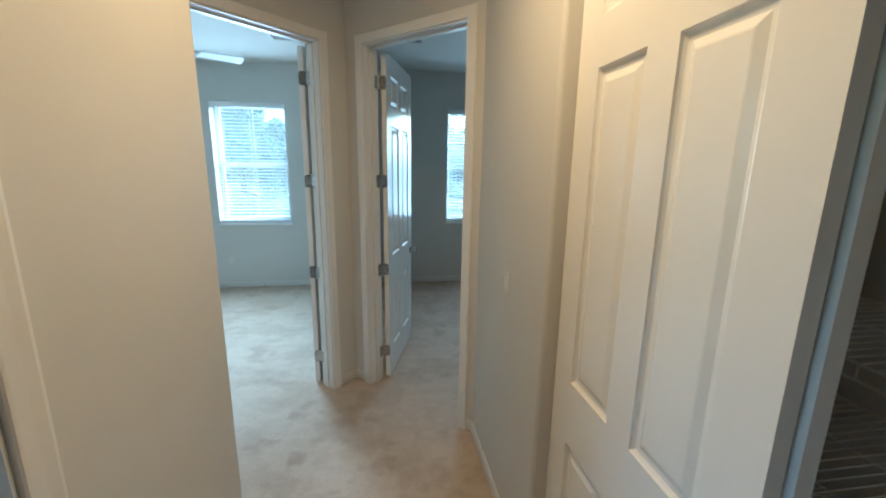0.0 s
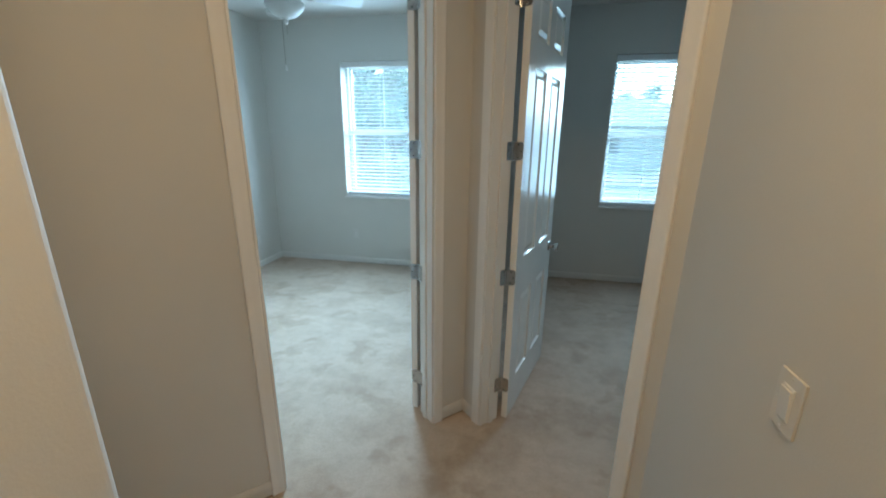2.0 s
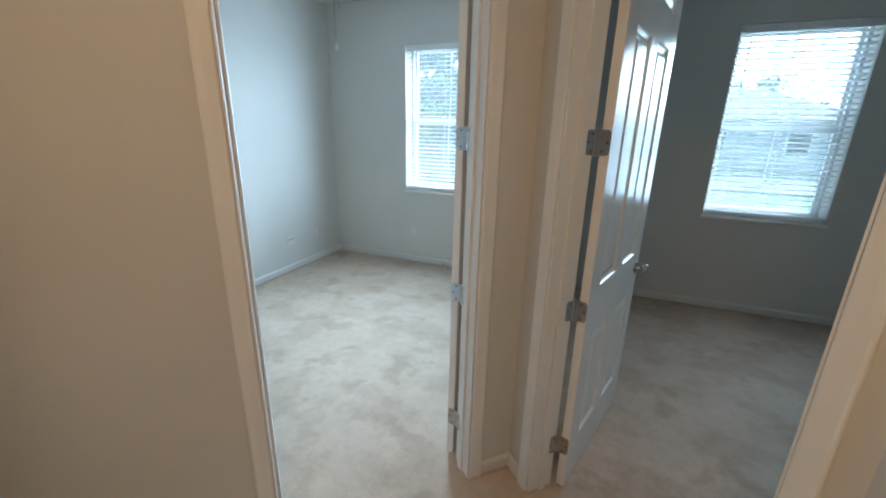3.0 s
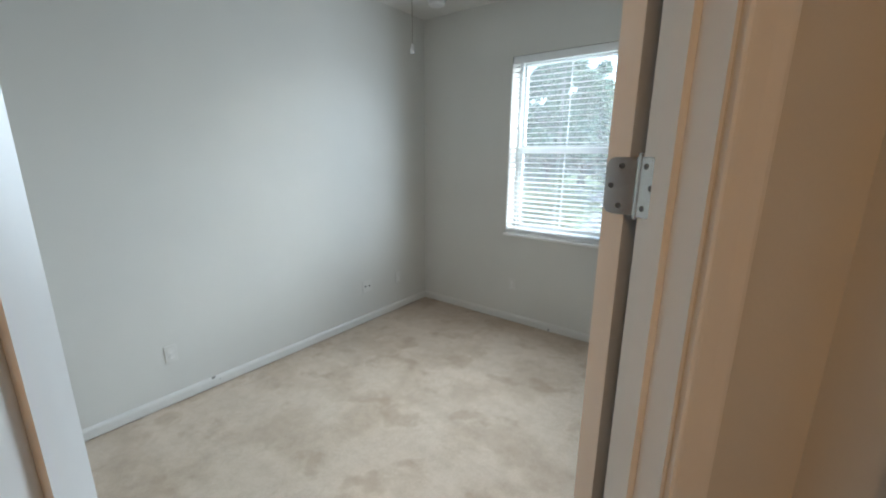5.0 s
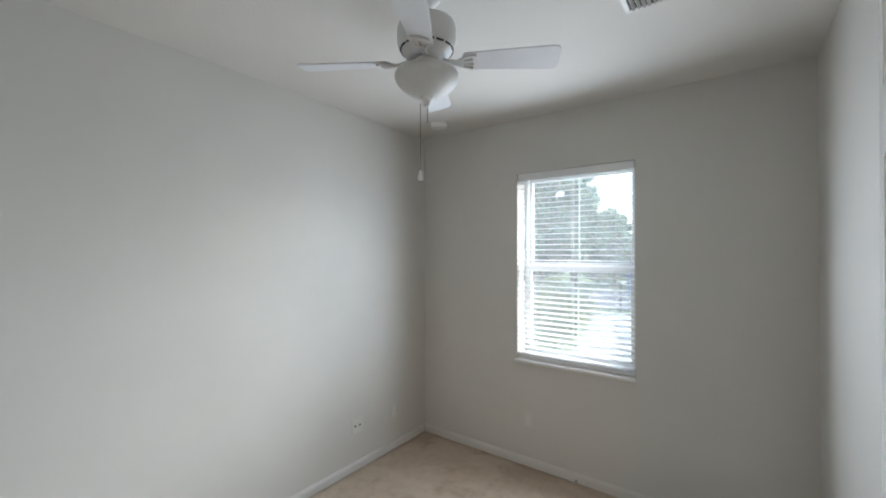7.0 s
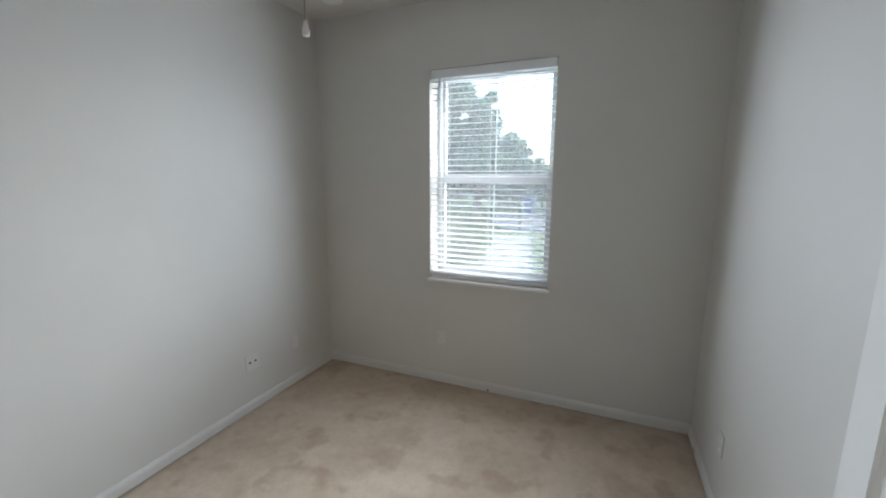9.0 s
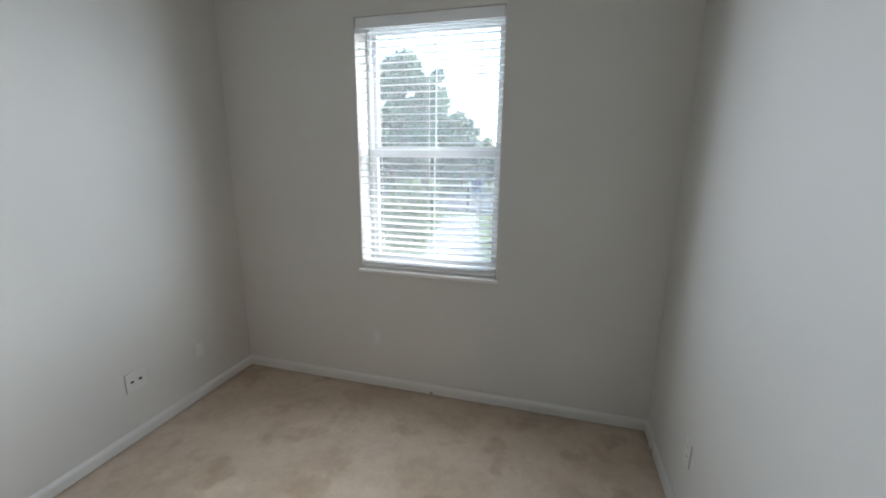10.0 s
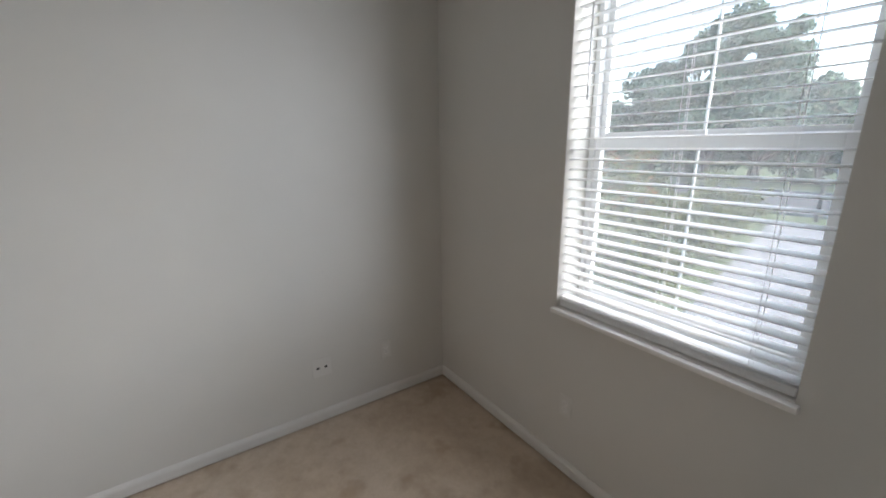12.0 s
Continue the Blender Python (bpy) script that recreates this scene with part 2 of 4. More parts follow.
def lathe(bm, profile, steps=32, centre=(0, 0, 0)):
    """Turns a profile of (radius, height) round the upright axis."""
    rings = []
    for r, z in profile:
        if r < 1e-5:
            rings.append([bm.verts.new((centre[0], centre[1], centre[2] + z))])
        else:
            rings.append([bm.verts.new((centre[0] + r * math.cos(2 * math.pi * i / steps), centre[1] + r * math.sin(2 * math.pi * i / steps), centre[2] + z)) for i in range(steps)])
    for a, b in zip(rings, rings[1:]):
        for i in range(steps):
            j = (i + 1) % steps
            loop = [a[i % len(a)], a[j % len(a)], b[j % len(b)], b[i % len(b)]]
            loop = list(dict.fromkeys(loop))
            if len(loop) > 2:
                bm.faces.new(loop)


def rod(bm, a, b, r, steps=8, r2=None):
    a, b = Vector(a), Vector(b)
    q = (b - a).to_track_quat("Z", "Y")
    r2 = r if r2 is None else r2
    ra = [bm.verts.new(a + q @ Vector((r * math.cos(2 * math.pi * i / steps), r * math.sin(2 * math.pi * i / steps), 0))) for i in range(steps)]
    rb = [bm.verts.new(b + q @ Vector((r2 * math.cos(2 * math.pi * i / steps), r2 * math.sin(2 * math.pi * i / steps), 0))) for i in range(steps)]
    for i in range(steps):
        bm.faces.new((ra[i], ra[(i + 1) % steps], rb[(i + 1) % steps], rb[i]))
    bm.faces.new(ra[::-1])
    bm.faces.new(rb)


def mesh_of(name, bm, mat, smooth=False):
    bmesh.ops.recalc_face_normals(bm, faces=bm.faces)
    me = bpy.data.meshes.new(name)
    bm.to_mesh(me)
    bm.free()
    me.materials.append(mat)
    if smooth:
        me.shade_smooth()
        me.set_sharp_from_angle(angle=radians(38))
    return me


def part(name, bm, mat, parent, label="", smooth=False, m=None):
    ob = new(name, mesh_of(name, bm, mat, smooth))
    ob.parent = parent
    if m is not None:
        ob.matrix_basis = m
    return tagged(ob, label)


def shared(name, me, parent, m):
    ob = new(name, me)
    ob.parent, ob.matrix_basis = parent, m
    return ob


def thing(name, bm, mat, label, category, m=None, smooth=False, group="", kind=""):
    ob = new(name, mesh_of(name, bm, mat, smooth))
    if m is not None:
        ob.matrix_basis = m
    return tagged(ob, label, category, group, kind)


def holder(name, m, label, category, group="", kind=""):
    ob = new(name)
    ob.matrix_basis, ob.empty_display_size = m, 0.1
    return tagged(ob, label, category, group, kind)


# ---- plan ----
CEIL = 2.91
X_LEFT, X_PARTY, Y_WIN = -3.043, -0.156, 5.785
HALL_R, HALL_L, Y_NOOK = 0.675, -0.377, 1.438
THICK, DOOR_WALL = 0.115, 0.125
R2 = math.sqrt(0.5)
N_A, N_B = -2.315, 2.158
CORNER = Vector(((N_A + N_B) * R2, (N_B - N_A) * R2, 0))
HEAD = 2.462
WIN_Z0, WIN_Z1 = 0.885, 2.445
WIN_A, WIN_B = (-2.035, -1.120), (1.015, 1.905)


def wall(name, start, way, length, thick, openings, label, z1=None, rounded=()):
    """A wall whose seen face runs from start along way; its thickness lies to the left of way. openings: (u0, u1, z0, z1)."""
    z1 = CEIL if z1 is None else z1
    bm = bmesh.new()
    u = 0.0
    for a, b, lo, hi in sorted(openings):
        box(bm, u, a, 0, thick, 0, z1)
        if lo > 0:
            box(bm, a, b, 0, thick, 0, lo)
        if hi < z1:
            box(bm, a, b, 0, thick, hi, z1)
        u = b
    box(bm, u, length, 0, thick, 0, z1)
    edges = [e for e in bm.edges if all(abs(v.co.y) < 1e-6 and any(abs(v.co.x - q) < 1e-6 for q in rounded) for v in e.verts)
             and abs(e.verts[0].co.z - e.verts[1].co.z) > 0.5 and min(v.co.z for v in e.verts) < 0.01]
    if edges:
        bmesh.ops.bevel(bm, geom=edges, offset=0.019, segments=5, affect="EDGES", profile=0.5)
    m = Matrix.Translation(start) @ Matrix.Rotation(math.atan2(way[1], way[0]), 4, "Z")
    return thing(name, bm, M_WALL, label, "wall", m, kind="structure")


PAINT = "off-white painted drywall with fine orange-peel texture"
# door walls at 45 degrees: u runs from the far side of each wall's left end
A0 = CORNER + Vector((-R2, -R2, 0)) * 2.36
UA0, UA1 = 2.36 - (2.158 - 1.103), 2.36 - (2.158 - 1.933)
wall("wall_bedroom_door", A0, (R2, R2), 2.36 + DOOR_WALL, DOOR_WALL, [(UA0, UA1, 0, HEAD)], PAINT)
UB0, UB1 = 0.168, 0.998
wall("wall_second_door", CORNER, (R2, -R2), 1.30, DOOR_WALL, [(UB0, UB1, 0, HEAD)], PAINT)
FRAME_A = Matrix.Translation(A0) @ Matrix.Rotation(radians(45), 4, "Z")
FRAME_B = Matrix.Translation(CORNER) @ Matrix.Rotation(radians(-45), 4, "Z")

wall("wall_hall_right", (HALL_R, 2.383, 0), (0, -1), 4.9, THICK, [(2.383 - 1.400, 2.383 + 0.10, 0, HEAD)], PAINT, rounded=(2.383 - 1.400, 2.383 + 0.10))
wall("wall_hall_left", (HALL_L, -2.5, 0), (0, 1), 2.5 + Y_NOOK - THICK, THICK, [(2.5 - 0.125, 2.5 + 0.698, 0, HEAD)], PAINT)
wall("wall_nook", (HALL_L, Y_NOOK, 0), (-1, 0), 1.35, THICK, [], PAINT, rounded=(0.0,))
wall("wall_nook_end", (-1.6, Y_NOOK, 0), (0, 1), 0.34, THICK, [], PAINT)
wall("wall_hall_back", (1.6, -2.5, 0), (-1, 0), 2.1, THICK, [], PAINT)
wall("wall_bedroom_left", (X_LEFT, 1.75, 0), (0, 1), Y_WIN - 1.75, THICK, [], PAINT)
wall("wall_bedroom_back", (-1.55, 1.865, 0), (-1, 0), 1.493, THICK, [], PAINT)
wall("wall_party", (X_PARTY, Y_WIN, 0), (0, -1), Y_WIN - 3.24, THICK, [], PAINT)
wall("wall_window", (X_LEFT - THICK, Y_WIN, 0), (1, 0), 3.3 - X_LEFT + THICK, 0.23,
     [(w[0] - X_LEFT + THICK, w[1] - X_LEFT + THICK, WIN_Z0, WIN_Z1) for w in (WIN_A, WIN_B)], PAINT)
wall("wall_second_right", (3.2, Y_WIN, 0), (0, -1), Y_WIN - 2.36, THICK, [], PAINT)
wall("wall_second_back", (3.315, 2.36, 0), (-1, 0), 2.46, THICK, [], PAINT)
# side room off the hall, lit by its own window
wall("wall_side_window", (-2.4, -0.85, 0), (0, 1), 2.18, THICK, [(0.50, 1.35, 1.00, 2.25)], PAINT)
wall("wall_side_near", (HALL_L - THICK, -0.85, 0), (-1, 0), 2.03, THICK, [], PAINT)
wall("wall_side_far", (-2.515, 1.21, 0), (1, 0), 2.02, THICK - 0.003, [], PAINT)
# linen closet behind the hall's right wall
wall("wall_closet_back", (1.45, 1.75, 0), (0, -1), 2.15, THICK, [], PAINT)
wall("wall_closet_far", (HALL_R + THICK, 1.75, 0), (1, 0), 0.66, THICK, [], PAINT)
wall("wall_closet_near", (1.45, -0.40, 0), (-1, 0), 0.66, THICK, [], PAINT)

bm = bmesh.new()
box(bm, X_LEFT - THICK, 3.315, -2.62, Y_WIN + 0.23, CEIL, CEIL + 0.2)
thing("ceiling", bm, M_CEIL, "white flat ceiling with a light texture", "ceiling", kind="structure")
bm = bmesh.new()
box(bm, X_LEFT - THICK, 3.315, -2.62, Y_WIN, -0.12, 0)
thing("floor", bm, M_CARPET, "beige cut-pile carpet with worn and soiled patches", "carpet", kind="structure")
bm = bmesh.new()
box(bm, X_LEFT - THICK - 0.3, 3.6, -3.0, Y_WIN + 0.29, CEIL + 0.2, CEIL + 0.34)
thing("roof", bm, M_SHINGLE, "dark shingled roof edge with an eave", "roof", kind="structure")


# ---- trim ----
BASE_PROFILE = [(0, 0), (0.001, 0), (0.001, 0.012), (0.0135, 0.014), (0.0135, 0.060), (0.011, 0.070), (0.0075, 0.076), (0.004, 0.083), (0, 0.083)]
CASE_PROFILE = [(0, 0), (0, 0.0095), (0.003, 0.0120), (0.008, 0.0130), (0.030, 0.0145), (0.048, 0.0170), (0.054, 0.0165), (0.057, 0.0135), (0.057, 0)]


def sweep(bm, rings):
    rows = [[bm.verts.new(p) for p in ring] for ring in rings]
    n = len(rows[0])
    for a, b in zip(rows, rows[1:]):
        for i in range(n):
            bm.faces.new((a[i], a[(i + 1) % n], b[(i + 1) % n], b[i]))
    bm.faces.new(rows[0][::-1])
    bm.faces.new(rows[-1])


def baseboard(points, label="white painted baseboard with an eased top"):
    """Runs along points on the floor with the room to the right of the way; corners are mitred."""
    pts = [Vector((*p, 0)) for p in points]
    rings = []
    for i, p in enumerate(pts):
        d1 = (p - pts[i - 1]).normalized() if i else (pts[1] - p).normalized()
        d2 = (pts[i + 1] - p).normalized() if i + 1 < len(pts) else d1
        n1, n2 = Vector((d1.y, -d1.x, 0)), Vector((d2.y, -d2.x, 0))
        n = (n1 + n2) / (1 + n1.dot(n2))
        rings.append([p + n * o + Vector((0, 0, h - 0.004)) for o, h in BASE_PROFILE])
    bm = bmesh.new()
    sweep(bm, rings)
    return thing("baseboard", bm, M_BASE, label, "baseboard", kind="structure")


def casing(name, m, u0, u1, z1, side=-1.0, face=0.0):
    """Plain eased door casing round an opening; side: -1 on the seen face, 1 on the far face."""
    top = holder(name, m, "plain white painted door casing with mitred corners", "door casing", kind="structure")
    r = 0.005
    for nm, ends in (("side_casing", (((u0 - r, 0), (-1, 0)), ((u0 - r, z1 + r), (-1, 1)))),
                     ("side_casing", (((u1 + r, 0), (1, 0)), ((u1 + r, z1 + r), (1, 1)))),
                     ("head_casing", (((u0 - r, z1 + r), (-1, 1)), ((u1 + r, z1 + r), (1, 1))))):
        bm = bmesh.new()
        sweep(bm, [[Vector((u + w * du, face + side * d, z + w * dz)) for w, d in CASE_PROFILE] for (u, z), (du, dz) in ends])
        part(nm, bm, M_TRIM, top)
    return top


def jamb(name, m, u0, u1, z1, depth, stop):
    """Lining of an opening with a door stop."""
    top = holder(name, m, "white painted door jamb with a stop strip", "door jamb", kind="structure")
    t = 0.004
    for a, b in ((u0 - 0.001, u0 + t), (u1 - t, u1 + 0.001)):
        bm = bmesh.new()
        box(bm, a, b, -0.002, depth + 0.002, 0, z1)
        c = (a + 0.003, b + 0.011) if a < u0 else (a - 0.011, b - 0.003)
        box(bm, c[0], c[1], stop - 0.036, stop, 0, z1 - 0.012)
        part("side_jamb", bm, M_TRIM, top)
    bm = bmesh.new()
    box(bm, u0, u1, -0.002, depth + 0.002, z1 - t, z1 + 0.001)
    box(bm, u0 + t, u1 - t, stop - 0.036, stop, z1 - 0.015, z1 - 0.003)
    part("head_jamb", bm, M_TRIM, top)
    return top


casing("door_casing_bedroom_hall", FRAME_A, UA0, UA1, HEAD)
casing("door_casing_bedroom_room", FRAME_A, UA0, UA1, HEAD, 1.0, DOOR_WALL)
casing("door_casing_second_hall", FRAME_B, UB0, UB1, HEAD)
casing("door_casing_second_room", FRAME_B, UB0, UB1, HEAD, 1.0, DOOR_WALL)
jamb("door_jamb_bedroom", FRAME_A, UA0, UA1, HEAD, DOOR_WALL, DOOR_WALL - 0.038)
jamb("door_jamb_second", FRAME_B, UB0, UB1, HEAD, DOOR_WALL, DOOR_WALL - 0.038)
FRAME_L = Matrix.Translation((HALL_L, -2.5, 0)) @ Matrix.Rotation(radians(90), 4, "Z")
casing("door_casing_hall_left", FRAME_L, 2.375, 3.198, HEAD)
jamb("door_jamb_hall_left", FRAME_L, 2.375, 3.198, HEAD, THICK, THICK - 0.038)


def on_a(u):
    p = FRAME_A @ Vector((u, 0, 0))
    return p.x, p.y


def on_b(u):
    p = FRAME_B @ Vector((u, 0, 0))
    return p.x, p.y


def behind_a(u):
    p = FRAME_A @ Vector((u, DOOR_WALL, 0))
    return p.x, p.y


def behind_b(u):
    p = FRAME_B @ Vector((u, DOOR_WALL, 0))
    return p.x, p.y


OUT = 0.0625
baseboard([(HALL_L, 0.698 + OUT), (HALL_L, Y_NOOK), (-1.6, Y_NOOK), (-1.6, 1.674), on_a(UA0 - OUT)])
baseboard([on_a(UA1 + OUT), (CORNER.x, CORNER.y), on_b(UB0 - OUT)])
baseboard([on_b(UB1 + OUT), (HALL_R, N_B / R2 - HALL_R), (HALL_R, 1.420)])
baseboard([behind_a(UA0 - OUT), (-1.583, 1.865), (X_LEFT, 1.865), (X_LEFT, Y_WIN), (X_PARTY, Y_WIN), (X_PARTY, X_PARTY - (N_A - DOOR_WALL) / R2), behind_a(UA1 + OUT)])
baseboard([behind_b(UB0 - OUT), (X_PARTY + THICK, (N_B + DOOR_WALL) / R2 - X_PARTY - THICK), (X_PARTY + THICK, Y_WIN), (3.2, Y_WIN), (3.2, 2.36), (0.90, 2.36)])


# ---- doors ----
DOOR_W, DOOR_H, DOOR_T = 0.81, 2.44, 0.035
PANEL_X = ((0.125, 0.350), (0.460, 0.685))
PANEL_Z = ((0.225, 0.755), (0.980, 1.955), (2.090, 2.305))


def slab_mesh():
    """A moulded slab with six cut-outs on both faces; x from the hinge, y through the door, z up."""
    bm = bmesh.new()
    xs = sorted([0, DOOR_W] + [v for p in PANEL_X for v in p])
    zs = sorted([0, DOOR_H] + [v for p in PANEL_Z for v in p])
    for y in (0, DOOR_T):
        for x0, x1 in zip(xs, xs[1:]):
            for z0, z1 in zip(zs, zs[1:]):
                if (x0, x1) in PANEL_X and (z0, z1) in PANEL_Z:
                    continue
                bm.faces.new([bm.verts.new(p) for p in ((x0, y, z0), (x1, y, z0), (x1, y, z1), (x0, y, z1))])
    for a, b in (((0, 0), (0, DOOR_H)), ((DOOR_W, 0), (DOOR_W, DOOR_H)), ((0, 0), (DOOR_W, 0)), ((0, DOOR_H), (DOOR_W, DOOR_H))):
        bm.faces.new([bm.verts.new(p) for p in ((a[0], 0, a[1]), (b[0], 0, b[1]), (b[0], DOOR_T, b[1]), (a[0], DOOR_T, a[1]))])
    bmesh.ops.remove_doubles(bm, verts=bm.verts, dist=1e-5)
    return mesh_of("slab", bm, M_DOOR)


def panel_mesh(w, h):
    """One moulded panel: a sunk ogee, then a raised field, about its lower left corner, facing -y."""
    bm = bmesh.new()
    rings = []
    for inset, d in ((0, 0), (0.003, 0.006), (0.010, 0.0115), (0.016, 0.0125), (0.024, 0.0125), (0.043, 0.0040), (0.047, 0.003)):
        rings.append([bm.verts.new(p) for p in ((inset, d, inset), (w - inset, d, inset), (w - inset, d, h - inset), (inset, d, h - inset))])
    for a, b in zip(rings, rings[1:]):
        for i in range(4):
            bm.faces.new((a[i], a[(i + 1) % 4], b[(i + 1) % 4], b[i]))
    bm.faces.new(rings[-1])
    return mesh_of("panel", bm, M_DOOR)


SLAB = slab_mesh()
PANELS = {r: panel_mesh(PANEL_X[0][1] - PANEL_X[0][0], PANEL_Z[r][1] - PANEL_Z[r][0]) for r in range(3)}
HINGE_Z = (0.235, 0.905, 1.570, 2.250)


def leaf(bm, hand, start):
    """A hinge leaf with rounded outer corners in the plane x-z, 4 mm proud of the origin towards -y."""
    pts = [(start, -0.0445), (0.021, -0.0445), (0.0275, -0.042), (0.032, -0.0365), (0.034, -0.030), (0.034, 0.030), (0.032, 0.0365), (0.0275, 0.042), (0.021, 0.0445), (start, 0.0445)]
    for y in (0.0, -0.0025):
        bm.faces.new([bm.verts.new((hand * x, y, z)) for x, z in pts])
    ring = [[bm.verts.new((hand * x, y, z)) for x, z in pts] for y in (0.0, -0.0025)]
    for i in range(len(pts)):
        j = (i + 1) % len(pts)
        bm.faces.new((ring[0][i], ring[0][j], ring[1][j], ring[1][i]))


def screws(bm, hand):
    for x, z in ((0.009, 0.031), (0.024, 0.0), (0.009, -0.031)):
        rod(bm, (hand * x, -0.001, z), (hand * x, -0.0034, z), 0.0045, 10)


def knob(parent, m, name="door_knob"):
    bm = bmesh.new()
    lathe(bm, [(0, 0), (0.033, 0), (0.033, 0.004), (0.028, 0.009), (0.013, 0.012), (0.011, 0.030), (0.018, 0.036), (0.027, 0.046), (0.028, 0.056), (0.022, 0.064), (0, 0.067)], 24)
    return part(name, bm, M_STEEL, parent, "satin nickel round door knob", True, m)


def panel_door(name, m, label, knobs=True):
    """A six-panel door from its hinge corner; local x runs along the door, the seen face looks to -y."""
    top = holder(name, m, label, "door", kind="structure")
    shared("slab", SLAB, top, Matrix.Translation((0, 0, 0.012)))
    for face in (0, 1):
        for x0, x1 in PANEL_X:
            for r, (z0, z1) in enumerate(PANEL_Z):
                q = Matrix.Translation((x0, 0, z0 + 0.012)) if face == 0 else Matrix.Translation((x1, DOOR_T, z0 + 0.012)) @ Matrix.Rotation(math.pi, 4, "Z")
                shared("panel", PANELS[r], top, q)
    if knobs:
        knob(top, Matrix.Translation((DOOR_W - 0.065, 0, 0.905)) @ Matrix.Rotation(radians(90), 4, "X"))
        knob(top, Matrix.Translation((DOOR_W - 0.065, DOOR_T, 0.905)) @ Matrix.Rotation(radians(-90), 4, "X"))
    return top


def open_door(name, frame_m, hinge_u, closed_way, turn, label):
    """A door on four butt hinges, swung into the room. turn: degrees round the pin from closed, seen from above."""
    pin = frame_m @ Matrix.Translation((hinge_u, DOOR_WALL + 0.010, 0))
    base = pin @ Matrix.Rotation(radians(turn), 4, "Z")
    if closed_way > 0:
        m = base @ Matrix.Translation((0.004, -0.022 - DOOR_T, 0))
        top = panel_door(name, m, label)
        edge = m @ pose(0, DOOR_T, 0, 0, 0, -90)
    else:
        m = base @ Matrix.Rotation(math.pi, 4, "Z") @ Matrix.Translation((0.004, 0.022, 0))
        top = panel_door(name, m, label)
        edge = m @ pose(0, 0, 0, 0, 0, -90)
    inv = m.inverted()
    for z in HINGE_Z:
        bm = bmesh.new()
        rod(bm, (0, 0, z - 0.0445), (0, 0, z + 0.0445), 0.0078, 14)
        rod(bm, (0, 0, z + 0.0445), (0, 0, z + 0.050), 0.0075, 12)
        rod(bm, (0, 0, z - 0.049), (0, 0, z - 0.0445), 0.0075, 12)
        barrel = part("hinge_barrel", bm, M_STEEL, top, "satin nickel hinge knuckle", True, inv @ pin)
        # leaf on the door's edge and leaf on the jamb
        bm = bmesh.new()
        leaf(bm, 1 if closed_way > 0 else -1, -0.014)
        d = part("hinge_leaf", bm, M_STEEL, top, "satin nickel hinge leaf", False, inv @ edge @ Matrix.Translation((0, 0, z)))
        bm = bmesh.new()
        screws(bm, 1 if closed_way > 0 else -1)
        part("screw", bm, M_SCREW, d)
        bm = bmesh.new()
        leaf(bm, -1 if closed_way > 0 else 1, -0.002)
        side = pose(0.004, -0.010, z, 0, 0, 90) if closed_way > 0 else pose(-0.004, -0.010, z, 0, 0, -90)
        j = part("hinge_leaf", bm, M_STEEL, top, "satin nickel hinge leaf", False, inv @ pin @ side)
        bm = bmesh.new()
        screws(bm, -1 if closed_way > 0 else 1)
        part("screw", bm, M_SCREW, j)
    return top


open_door("door_1", FRAME_A, UA1, -1, -144, "white six-panel bedroom door, open wide on four hinges")
open_door("door_2", FRAME_B, UB0, 1, 119, "white six-panel bedroom door, standing open on four hinges")
panel_door("door_3", FRAME_L @ Matrix.Translation((2.381, THICK + 0.006, 0)) @ Matrix.Rotation(radians(92), 4, "Z"), "white six-panel hall door, open into the side room")
panel_door("closet_door_1", Matrix.Translation((0.735, 1.398, 0)) @ Matrix.Rotation(radians(-90), 4, "Z") @ Matrix.Diagonal((0.955, 1, 1, 1)), "white six-panel sliding closet door, slid open", knobs=False)
panel_door("closet_door_2", Matrix.Translation((0.778, 1.385, 0)) @ Matrix.Rotation(radians(-90), 4, "Z") @ Matrix.Diagonal((0.955, 1, 1, 1)), "white six-panel sliding closet door behind the other", knobs=False)


